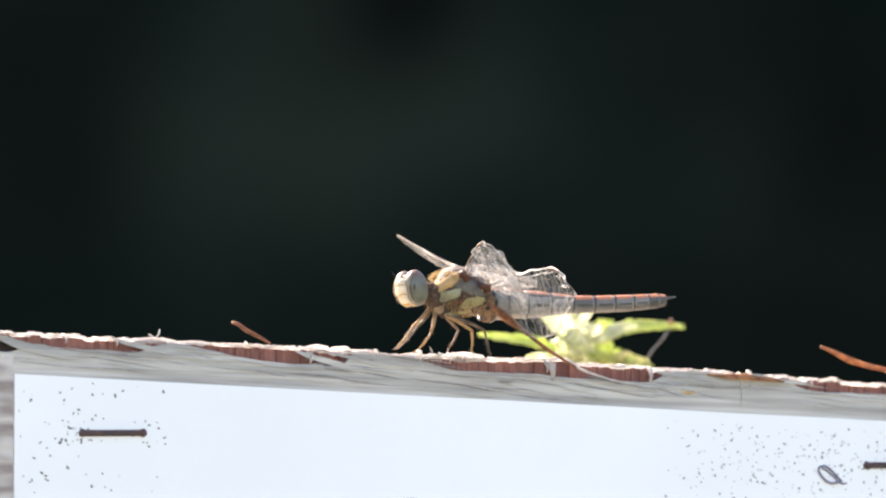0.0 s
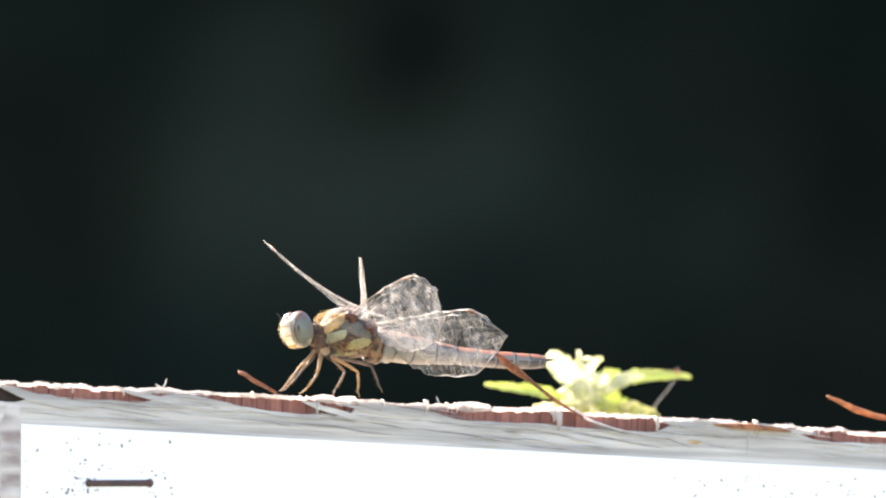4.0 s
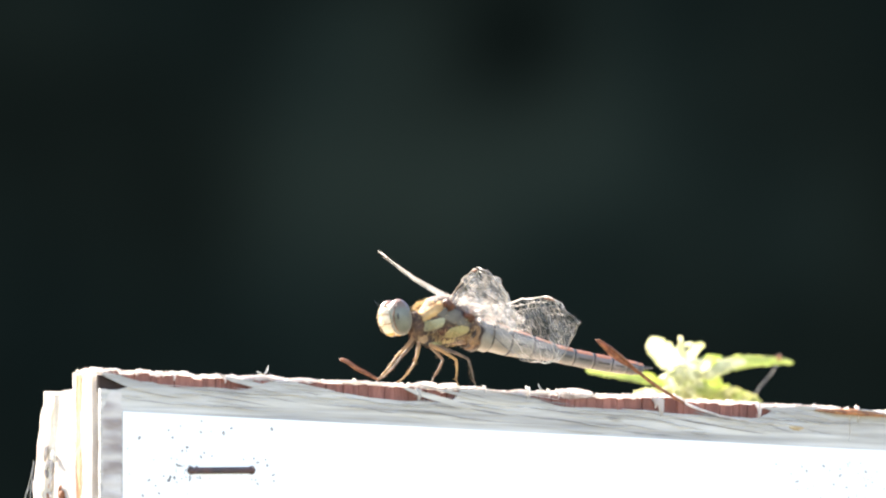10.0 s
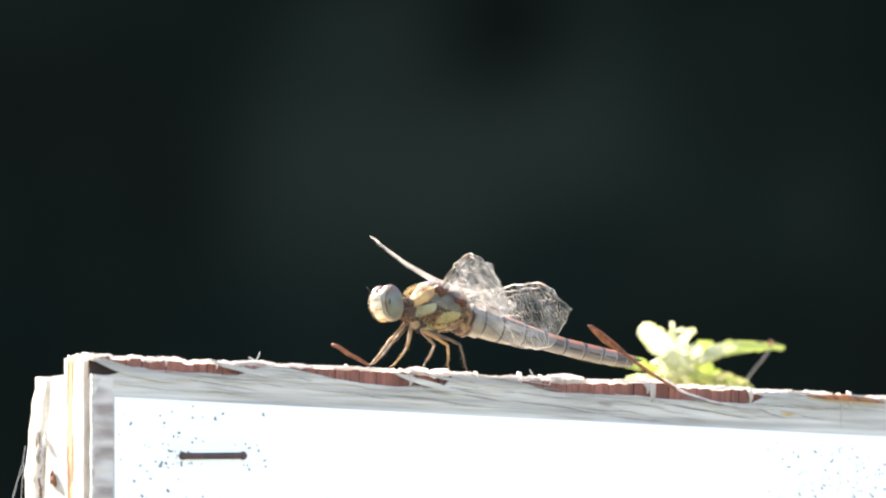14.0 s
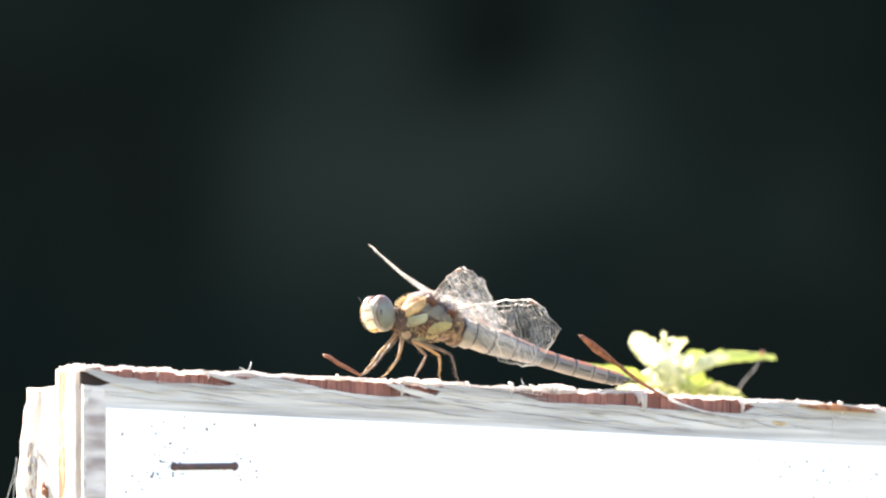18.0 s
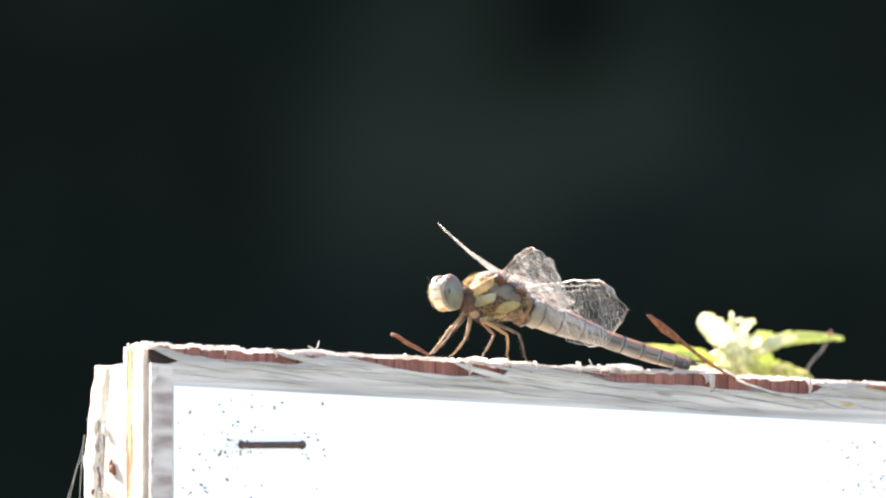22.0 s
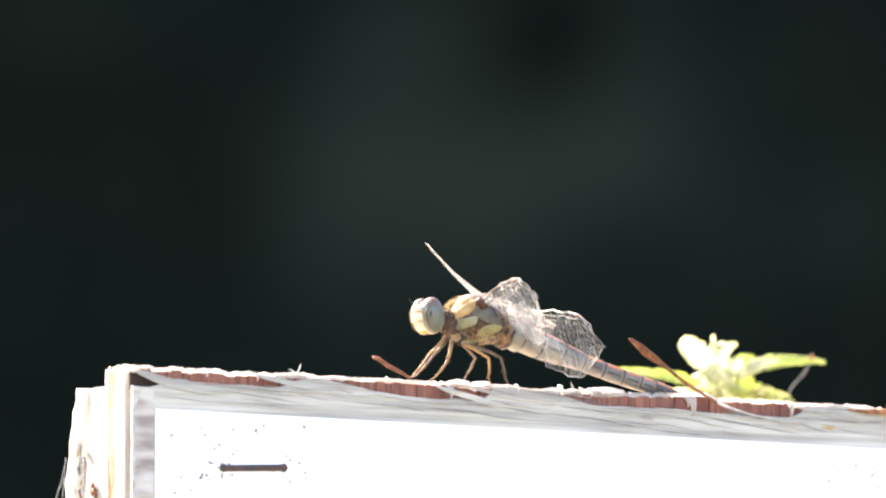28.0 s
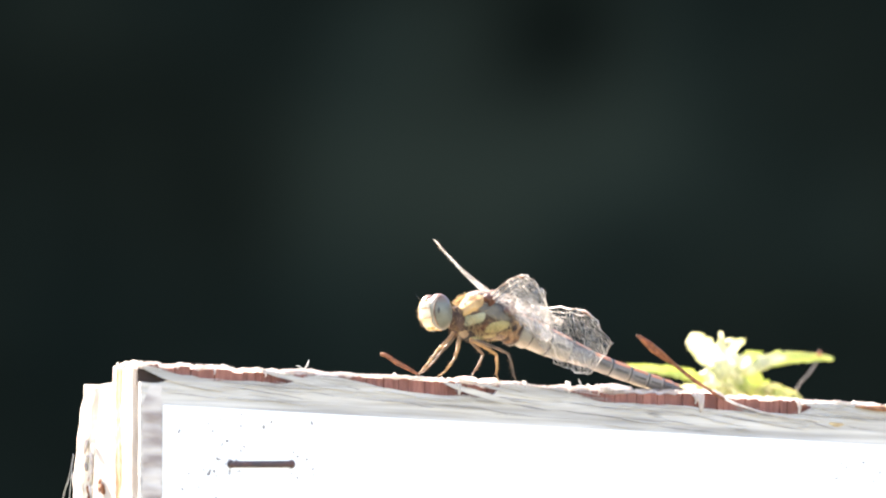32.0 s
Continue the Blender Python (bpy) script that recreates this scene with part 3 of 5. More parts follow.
# cracks along the grain of the face veneer, and its banded left margin
for gx, gy, ln, drop, wide in ((285, 702, 110, 14, 2.6), (400, 692, 160, 26, 3.2), (462, 689, 80, 9, 4.0), (540, 686, 55, 9, 3.5), (540, 700, 60, 11, 2.4), (610, 693, 32, 5, 3.0), (600, 712, 190, 12, 1.6), (718, 722, 55, 9, 4.0),
                               (640, 716, 200, 14, 1.6), (800, 700, 80, 5, 3.0), (840, 706, 130, 14, 2.4), (900, 722, 80, 14, 6.0), (960, 718, 105, 6, 2.6), (980, 732, 170, 24, 5.0), (1120, 750, 70, 4, 3.0), (1160, 762, 120, 12, 5.0),
                               (1250, 738, 180, 32, 6.0), (1300, 729, 70, 16, 8.0), (1420, 748, 60, 20, 4.0), (1430, 741, 150, 12, 5.0), (1495, 760, 50, 10, 3.0), (1500, 742, 150, 13, 2.6), (1640, 756, 200, 15, 2.4), (350, 712, 180, 9, 1.4), (820, 738, 260, 15, 1.5)):
    p, q = on_board(gx, gy), on_board(gx + ln, gy + drop)
    bm = bmesh.new()
    up_pts, low_pts = [], []
    for i in range(11):
        f = i / 10
        c = p.lerp(q, f)
        h = wide * UNIT * 0.36 * math.sin(math.pi * f) ** 0.8 * (0.8 + 0.5 * noise.noise((f * 5, gx, 0)))
        c.z += wobble(f, 4, 0.12 * MM, gx)
        up_pts.append((c.x, c.z + h + 0.002 * MM))
        low_pts.append((c.x, c.z - h))
    slab(bm, up_pts + low_pts[::-1], -0.012 * MM, 0.05 * MM)
    part("crack", lifted(bm), CRACK, board, smooth=False)
bm = bmesh.new()
strip = []
zt = on_board(262, 690).z
for i in range(161):
    z = zt - 0.05 * i / 160
    soft = min(1.0, i / 10) ** 0.5
    bulge = (0.07 + 0.05 * math.sin(i * 0.9 + 2 * noise.noise((i * 0.2, 0, 0)))) * MM * soft
    x0, x1 = 0.4 * MM + (1 - soft) * 1.6 * MM, 4.4 * MM
    strip.append([bm.verts.new((x0, 0.05 * MM, z)), bm.verts.new((x0 + 0.5 * MM, -bulge, z)), bm.verts.new((x1 - 0.7 * MM, -bulge * 0.9, z)), bm.verts.new((x1, 0.05 * MM, z))])
for i in range(160):
    for j in range(3):
        bm.faces.new((strip[i][j], strip[i][j + 1], strip[i + 1][j + 1], strip[i + 1][j]))
part("margin_strip", lifted(bm), BAND_WOOD, board, "banded grey margin of the veneer")

# ---- the notice: a white sheet with specks, print and staples ----
notice = new("paper_notice")
notice.matrix_world = board.matrix_world.copy()
tagged(notice, "white coated paper notice stapled to the board, speckled grey", "notice")
pl, pr = on_board(288.5, 726), on_board(1831, 809)
slope = (pr.z - pl.z) / (pr.x - pl.x)
bm = bmesh.new()
tops = [(pl.x + (0.40 - pl.x) * i / 60, pl.z + slope * (0.40 - pl.x) * i / 60 + wobble(i, 0.3, 0.06 * MM, 2)) for i in range(61)]
slab(bm, tops + [(0.40, -0.33), (pl.x - 0.4 * MM, -0.33)], -0.25 * MM, -0.05 * MM)
part("sheet", lifted(bm), PAPER, notice, smooth=False)


def disc(bm, p, rx, rz, turn, thick=0.03 * MM, sides=8):
    pts = []
    for k in range(sides):
        a = k * math.tau / sides
        r = rng.uniform(0.7, 1.2)
        x, z = math.cos(a) * rx * r, math.sin(a) * rz * r
        pts.append((p.x + x * math.cos(turn) - z * math.sin(turn), p.z + x * math.sin(turn) + z * math.cos(turn)))
    slab(bm, pts, p.y - thick, p.y)


bm = bmesh.new()
for i in range(520):
    if i < 70:
        gx, gy = rng.uniform(296, 560), rng.uniform(740, 960)
        if gx > 480 and rng.random() < 0.6:
            continue
    elif i < 110:
        cx, cy = rng.choice(((398, 826), (398, 838), (524, 826), (395, 815), (375, 830)))
        gx, gy = rng.gauss(cx, 13), rng.gauss(cy, 14)
    else:
        gx, gy = rng.gauss(1720, 150), rng.gauss(880, 50)
        if gx < 1440 or gy < 806 + (gx - 1440) * 0.054:
            continue
    p = on_board(gx, gy)
    p.y = -0.255 * MM
    r = rng.choice((1.0, 1.4, 1.8, 2.3, 3.0)) * UNIT * (0.7 if i >= 110 else 0.95)
    disc(bm, p, r * rng.uniform(0.8, 1.9), r, rng.uniform(0, 3.1), 0.01 * MM, 7)
specks = part("specks", lifted(bm), SPECK, notice, "grey mould specks", smooth=False)
specks["kind"] = "stuff"
bm = bmesh.new()
p = on_board(994, 1043)
slab(bm, [(p.x + math.cos(k * math.tau / 40) * 9.4 * MM, p.z + math.sin(k * math.tau / 40) * 8.4 * MM) for k in range(40)], -0.27 * MM, -0.24 * MM)
part("printed_shape", lifted(bm), PRINT, notice, "dark teal printed shape", smooth=False)


def staple(gx, gy):
    p, q = on_board(gx, gy), on_board(gx + 114, gy)
    ob = new("staple")
    ob.matrix_world = board.matrix_world.copy()
    tagged(ob, "rusty dark steel staple holding the paper notice", "staple", "staples of the notice")
    bm = bmesh.new()
    o = Vector((0, -0.42 * MM, 0))
    p.x += 0.35 * MM
    q.x -= 0.35 * MM
    pts = [p + Vector((0, 1.5 * MM, 0)), p + o * 0.6, p + o + Vector((0.35 * MM, 0, 0)), p.lerp(q, 0.5) + o, q + o - Vector((0.35 * MM, 0, 0)), q + o * 0.6, q + Vector((0, 1.5 * MM, 0))]
    tube(bm, pts, 0.50 * MM, 8, 0.8)
    for c in (p, q):
        ball(bm, c + o, (0.62 * MM, 0.5 * MM, 0.6 * MM), 10, 8)
    part("wire", lifted(bm), STEEL, ob)
    bm = bmesh.new()
    for c in (p, q):
        e = c.copy()
        e.y = -0.262 * MM
        disc(bm, e, 0.75 * MM, 0.7 * MM, 0.3, 0.012 * MM, 12)
    part("rust_stain", lifted(bm), SPECK, ob, "grey stain at the staple's legs", smooth=False)
    return ob


staple(404.5, 831)
staple(1793, 887)

curl = new("curled_thread")
curl.matrix_world = board.matrix_world.copy()
tagged(curl, "purple-grey curl of thread on the white paper", "thread")
c = on_board(1731, 902)
bm = bmesh.new()
loop = [(22, -14), (12, -4), (0, 8), (-10, 14), (-19, 12), (-22, 4), (-16, -6), (-8, -14), (2, -18), (12, -16), (20, -14)]
tube(bm, [c + Vector((a * UNIT / 0.86, -0.35 * MM - 0.02 * MM * i, b * UNIT)) for i, (a, b) in enumerate(loop)], 2.2 * UNIT, 6)
tube(bm, [c + Vector((a * UNIT / 0.86, -0.3 * MM - 0.02 * MM * i, b * UNIT)) for i, (a, b) in enumerate(((-14, 10), (-4, 4), (8, -6), (14, -14), (22, -18), (30, -16)))], 1.6 * UNIT, 6)
part("strand", lifted(bm), INK, curl)

# ---- bud scales and needles stuck in the top edge ----
def needle(name, label, pts, radii, mat, flat=0.55):
    ob = new(name)
    base = front(pts[-1][0], pts[-1][1], pts[-1][2] * MM)
    ob.location = base
    tagged(ob, label, "bud scale", "brown bud scales on the board")
    bm = bmesh.new()
    tube(bm, [front(a, b, c * MM) - base for a, b, c in pts], [r * UNIT for r in radii], 8, flat)
    for v in bm.verts:
        v.co += Vector((1, 0, 1)) * noise.noise(v.co * 3000) * 0.13 * MM
    part("scale", bm, mat, ob)
    return ob


needle("bud_scale", "short brown bud scale stuck upright in the edge", [(675, 634, 1.5), (684, 638, 1.5), (703, 650, 1.5), (725, 662, 1.6), (742, 672, 1.8)], [3, 5.5, 5.5, 4.5, 3], BUD)
mid_bud = needle("bud_scale", "long pointed brown bud scale on a thin stalk", [(1127, 600, -1.0), (1138, 610, -1.0), (1156, 624, -1.0), (1174, 638, -1.0), (1190, 650, -1.0), (1230, 680, -0.9), (1272, 707, -0.8), (1285, 714, -0.7)],
                 [1.2, 5, 8.5, 8, 5, 3.6, 3.0, 2.4], BUD, 0.6)
base = mid_bud.location
BUD_AT = mid_bud.location.copy()
bm = bmesh.new()
tube(bm, [front(a, b, c * MM) - base for a, b, c in ((1283, 713, -0.7), (1305, 723, -0.7), (1345, 736, -0.6), (1400, 747, -0.4), (1450, 752, -0.2))], [2.4 * UNIT, 2.4 * UNIT, 2.0 * UNIT, 1.4 * UNIT, 0.8 * UNIT], 6)
part("stalk", bm, PALE_WOOD, mid_bud, "thin bleached stalk")
bm = bmesh.new()
tube(bm, [front(a, b, c * MM) - base for a, b, c in ((1131, 600, -1.4), (1150, 612, -1.5), (1172, 630, -1.5), (1196, 652, -1.3), (1214, 668, -1.0))], [1 * UNIT, 2.6 * UNIT, 3.4 * UNIT, 2.4 * UNIT, 1 * UNIT], 7, 0.5)
part("blade", bm, BUD, mid_bud, "thin split blade of the bud scale")
needle("bud_scale", "ragged orange-brown bud scale leaning on the edge", [(1717, 677, 1.5), (1735, 685, 1.5), (1765, 700, 1.5), (1800, 711, 1.6), (1830, 718, 1.8), (1848, 738, 2.0)], [3, 6, 9, 7, 5, 3], SUNLIT_BUD)
needle("bud_scale", "ragged orange-brown bud scale leaning on the edge", [(1842, 700, 1.5), (1856, 709, 1.5), (1880, 724, 1.6), (1900, 742, 2)], [3, 6, 7, 3], SUNLIT_BUD)

# fine hairs standing on the top edge and threads at the board's end
for pts in (((540, 662), (545, 655), (547, 646)), ((538, 663), (530, 657), (526, 656)), ((1030, 690), (1026, 682), (1025, 678))):
    ob = new("fibre_hair")
    base = front(*pts[0], 2 * MM)
    ob.location = base
    tagged(ob, "fine pale wood hair standing on the edge", "fibre", "hairs on the board edge")
    bm = bmesh.new()
    tube(bm, [front(a, b, 2 * MM) - base for a, b in pts], [1.3 * UNIT, 1.0 * UNIT, 0.5 * UNIT], 5)
    part("hair", bm, GOSSAMER, ob)
for pts in (((132, 815), (124, 850), (108, 905), (90, 960)), ((134, 840), (118, 872), (104, 930), (98, 975)), ((131, 812), (126, 870), (122, 940), (125, 980))):
    ob = new("spider_thread")
    base = spot(*pts[0], 0.011)
    ob.location = base
    tagged(ob, "loose grey spider thread hanging at the board's end", "thread", "threads at the board end")
    bm = bmesh.new()
    tube(bm, [spot(a, b, 0.011) - base for a, b in pts], 0.55 * UNIT, 4)
    part("thread", bm, GOSSAMER, ob)


# ---- the leafy sprig on the top edge ----
def blade(name, mat, parent, origin, line, widths, lean=0.4, fold=0.25, back=93.0, label=""):
    """One leaf: a folded, gently waved blade along a line of grid places (x, y, extra depth in mm)."""
    bm = bmesh.new()
    n = 18
    pts = [front(a, b, (back + c) * MM) for a, b, c in line]
    grid_top, grid_low = [], []
    for i in range(n + 1):
        f = i / n * (len(pts) - 1)
        k = min(int(f), len(pts) - 2)
        f -= k
        p = pts[k].lerp(pts[k + 1], f)
        w = (widths[k] * (1 - f) + widths[k + 1] * f) * UNIT
        t = (pts[k + 1] - pts[k]).normalized()
        side = (UP * (1 - lean * 0.3) + AHEAD * lean).normalized()
        side = (side - t * side.dot(t)).normalized()
        nor = t.cross(side).normalized()
        row = []
        for j in range(7):
            u = j / 3 - 1
            jag = 1 + 0.10 * math.sin(i * 2.4 + j) * abs(u)
            q = p + side * u * w * jag + nor * (abs(u) ** 1.3 * fold * w + 0.4 * w * noise.noise((i * 0.5, j * 0.8, w * 9000)))
            row.append(q - origin)
        grid_top.append([bm.verts.new(q + nor * 0.05 * MM) for q in row])
        grid_low.append([bm.verts.new(q - nor * 0.05 * MM) for q in row])
    for i in range(n):
        for j in range(6):
            bm.faces.new((grid_top[i][j], grid_top[i][j + 1], grid_top[i + 1][j + 1], grid_top[i + 1][j]))
            bm.faces.new((grid_low[i][j + 1], grid_low[i][j], grid_low[i + 1][j], grid_low[i + 1][j + 1]))
        for j in (0, 6):
            bm.faces.new((grid_top[i][j], grid_top[i + 1][j], grid_low[i + 1][j], grid_low[i][j]))
    for i in (0, n):
        for j in range(6):
            bm.faces.new((grid_top[i][j + 1], grid_top[i][j], grid_low[i][j], grid_low[i][j + 1]))
    return part(name, bm, mat, parent, label)


sprig = new("young_plant")
SO = front(1300, 706, 93 * MM)
SO.z = 0
sprig.location = SO - UP * 6 * UNIT
tagged(sprig, "backlit yellow-green young plant growing up behind the board", "plant")
blade("leaf", LEAF, sprig, SO, [(1110, 651, -2), (1150, 656, -1), (1190, 662, 0), (1225, 669, 1), (1262, 683, 2)], [4, 10, 15, 16, 9], 0.9)
blade("leaf", LEAF, sprig, SO, [(1475, 635, 0), (1440, 632, 0), (1400, 632, 0), (1370, 634, 0), (1335, 650, 0)], [5, 10, 14, 18, 14], 0.9)
blade("leaf", PALE_LEAF, sprig, SO, [(1219, 600, 0), (1228, 608, 0), (1244, 622, 0), (1264, 642, 0), (1286, 672, 0)], [12, 22, 26, 22, 10], 0.2)
blade("leaf", PALE_LEAF, sprig, SO, [(1274, 590, 2), (1277, 604, 2), (1281, 630, 1), (1290, 660, 0)], [5, 9, 13, 10], 0.3)
blade("leaf", PALE_LEAF, sprig, SO, [(1318, 604, 1), (1306, 608, 1), (1294, 624, 1), (1290, 655, 0)], [4, 8, 9, 9], 0.3)
blade("leaf", PALE_LEAF, sprig, SO, [(1330, 640, -1), (1310, 645, -1), (1290, 655, -1), (1262, 690, 0)], [8, 18, 22, 12], 0.2)
blade("leaf", LEAF, sprig, SO, [(1350, 628, 1), (1330, 632, 1), (1312, 645, 1), (1300, 668, 0)], [5, 12, 14, 10], 0.3)
blade("leaf", PALE_LEAF, sprig, SO, [(1282, 640, -3), (1275, 655, -3), (1268, 672, -2), (1262, 690, 0)], [9, 18, 18, 8], 0.2)
blade("leaf", LEAF, sprig, SO, [(1350, 668, 0), (1335, 672, 0), (1318, 684, 0), (1295, 704, 0)], [8, 18, 20, 12], 0.3)
blade("leaf", PALE_LEAF, sprig, SO, [(1195, 692, 0), (1215, 690, 0), (1240, 694, 0), (1275, 706, 0)], [4, 8, 11, 9], 0.6)
blade("leaf", PALE_LEAF, sprig, SO, [(1392, 634, -1), (1370, 636, -1), (1346, 642, -1), (1322, 662, 0)], [4, 11, 16, 12], 0.7)
blade("leaf", LEAF, sprig, SO, [(1300, 612, 3), (1303, 622, 3), (1300, 640, 2), (1292, 668, 0)], [5, 11, 12, 8], 0.3)
for i in range(22):
    gx, gy, ang, ln = rng.gauss(1281, 20), rng.gauss(668, 16), rng.uniform(0, 6.3), rng.uniform(9, 18)
    blade("leaflet", PALE_LEAF if i % 4 else LEAF, sprig, SO, [(gx - ln * math.cos(ang), gy - ln * math.sin(ang), -2), (gx, gy, rng.uniform(-4, 0)), (gx + ln * math.cos(ang), gy + ln * math.sin(ang), -1)],
          [2, rng.uniform(5, 10), 2], rng.uniform(0, 0.9), 0.6, rng.uniform(88, 93))
for i in range(64):
    gx = rng.uniform(1225, 1405) if i < 34 else rng.uniform(1310, 1408)
    gy = 704 - rng.uniform(0, 28) * math.sin(math.pi * min(1, max(0.15, (gx - 1215) / 200))) + (gx - 1300) * 0.05
    ang = rng.uniform(-0.9, 0.9)
    ln = rng.uniform(10, 20)
    blade("crumpled_leaf", OLIVE if rng.random() < 0.7 else LEAF, sprig, SO,
          [(gx - ln * math.cos(ang), gy - ln * math.sin(ang) * 0.6, 0), (gx, gy - 3, rng.uniform(-2, 2)), (gx + ln * math.cos(ang), gy + ln * math.sin(ang) * 0.6, 0)],
          [2, rng.uniform(6, 11), 2], rng.uniform(0, 0.9), 0.6, rng.uniform(89, 96))
bm = bmesh.new()
top = front(1290, 690, 93 * MM) - SO
tube(bm, [Vector((0.02, 0.01, -0.02)), Vector((0.012, 0, 0.3)), Vector((-0.004, 0.003, 0.6)), top * 0.97, top], [2.6 * MM, 2.3 * MM, 1.9 * MM, 1.3 * MM, 0.6 * MM], 9)
part("stem", bm, OLIVE, sprig, "slender green stem")
bm = bmesh.new()
tube(bm, [front(a, b, 93 * MM) - SO for a, b in ((1452, 622), (1450, 636), (1436, 658), (1418, 678), (1404, 700))], [1.2 * UNIT, 1.3 * UNIT, 1.1 * UNIT, 1.1 * UNIT, 1.5 * UNIT], 5)
part("stalk", bm, CRACK, sprig, "thin grey stalk fibre")
bm = bmesh.new()
ball(bm, front(1451, 628, 93 * MM) - SO, (4 * UNIT, 5 * UNIT, 6 * UNIT), 9, 7)
for v in bm.verts:
    v.co += Vector((1, 1, 1)) * noise.noise(v.co * 2500) * 0.25 * MM
part("dry_tip", bm, BUD, sprig, "dry brown tip")

# ---- the dragonfly ----
HOME = (862, 572)
SIN_T, COS_T, SIN_Y, COS_Y = math.sin(TILT), math.cos(TILT), math.sin(YAW), math.cos(YAW)


def body(gx, gy, y=0.0):
    """Place on the dragonfly in metres (tailward, away, up) from grid units seen from its side, y in mm."""
    r, u, y = (gx - HOME[0]) * UNIT, (HOME[1] - gy) * UNIT, y * MM
    x = (r + y * SIN_Y) / COS_Y
    return Vector((x, y, (u + SIN_T * (x * SIN_Y + y * COS_Y)) / COS_T))


def seat(dx, dy, back=4.0, turn=(0, 0, 0), extra=0.0):
    """World pose of the dragonfly shifted on the grid from its later resting place."""
    d = (front(HOME[0] + dx, HOME[1] + dy, back * MM) - EYE).dot(AHEAD) - REACH + extra
    m = Matrix.Translation(spot(HOME[0] + dx, HOME[1] + dy, d))
    return m @ TURN.to_4x4() @ pose(0, 0, 0, *turn)


dragonfly = new("dragonfly")
tagged(dragonfly, "tan and grey-green dragonfly with orange-red ridge, perched on the board", "dragonfly")
dragonfly.matrix_world = seat(0, 0)

# thorax
THC = body(866, 566)
THR = Vector((4.9 * MM, 3.0 * MM, 3.55 * MM))
THTURN = Matrix.Rotation(radians(24), 3, "Y")
bm = bmesh.new()
ball(bm, THC, THR, 36, 24, THTURN)
for v in bm.verts:
    v.co += (v.co - THC).normalized() * noise.noise(v.co * 700) * 0.16 * MM
thorax = part("thorax", bm, BROWN, dragonfly, "brown thorax with grey-green and yellow side plates")


def skin(p):
    """The place on the thorax's near side under p."""
    q = THTURN.inverted() @ (p - THC)
    f = 1 - (q.x / THR.x) ** 2 - (q.z / THR.z) ** 2
    q.y = -THR.y * math.sqrt(max(0.02, f))
    return THC + THTURN @ q


def plate(cx, cy, rx, ry, tilt, mat, dome=0.22, parent=None, name="side_plate", far=False):
    bm = bmesh.new()
    rings = []
    for i in range(6):
        f = i / 5
        ring = []
        for k in range(22):
            a = k * math.tau / 22
            r = f * (1 + 0.08 * math.sin(2 * a + cx) + 0.09 * math.sin(3 * a + cy) + 0.22 * noise.noise((math.cos(a) * 1.6, math.sin(a) * 1.6, cx * 0.37)))
            ca, sa = math.cos(a), math.sin(a)
            x, z = math.copysign(abs(ca) ** 0.75, ca) * rx * r, math.copysign(abs(sa) ** 0.75, sa) * ry * r
            gx = cx + x * math.cos(tilt) + z * math.sin(tilt)
            gy = cy + x * math.sin(tilt) - z * math.cos(tilt)
            p = skin(body(gx, gy, -2.6))
            out = (p - THC).normalized()
            p += out * (0.08 + dome * (1 - f ** 3) - (0.25 if i == 5 else 0)) * MM
            if far:
                p.y = -p.y
            ring.append(p)
        rings.append(ring)
    hub = bm.verts.new(rings[0][0])
    vs = [[bm.verts.new(p) for p in ring] for ring in rings[1:]]
    for k in range(22):
        bm.faces.new((hub, vs[0][k], vs[0][(k + 1) % 22]))
        for i in range(4):
            bm.faces.new((vs[i][k], vs[i + 1][k], vs[i + 1][(k + 1) % 22], vs[i][(k + 1) % 22]))
    return part(name, bm, mat, parent or thorax)


for far in (False, True):
    for cx, cy, rx, ry, tilt, mat, dome in ((870, 557, 27, 15, 0.45, GREYGREEN, 0.06), (844, 572, 18, 12, -0.25, PALEGREEN, 0.12), (883, 586, 24, 10, -0.32, YELLOW, 0.12), (891, 568, 17, 10, 0.2, GREYGREEN, 0.1),
                                            (834, 596, 13, 8, 0.5, TAN, 0.15), (862, 604, 24, 5, -0.15, YELLOW, 0.1), (861, 585, 9, 6, -0.6, REDBROWN, 0.1)):
        plate(cx, cy, rx, ry, tilt, mat, dome, far=far)
        plate(cx + 1, cy + 1, rx + 3, ry + 2.6, tilt, DARKBROWN, 0.03, name="suture", far=far)
    plate(822, 582, 11, 22, 0.1, UMBER, 0.1, far=far)
bm = bmesh.new()
top = body(841, 548)
ball(bm, top, (3.2 * MM, 2.5 * MM, 1.45 * MM), 30, 20, Matrix.Rotation(radians(-30), 3, "Y"))
for v in bm.verts:
    v.co += (v.co - top).normalized() * (noise.noise(v.co * 700) * 0.5 + noise.noise(v.co * 1900) * 0.25) * MM
part("thorax_back", bm, FURBACK, dragonfly, "tan furry back of the thorax")
bm = bmesh.new()
NECK = body(807, 574)
ball(bm, NECK, (1.35 * MM, 1.2 * MM, 2.2 * MM), 22, 16, Matrix.Rotation(radians(-12), 3, "Y"))
for v in bm.verts:
    v.co += (v.co - NECK).normalized() * (noise.noise(v.co * 900) * 0.4 + noise.noise(v.co * 2300) * 0.2) * MM
part("neck", bm, UMBER, dragonfly, "dark brown hairy neck")
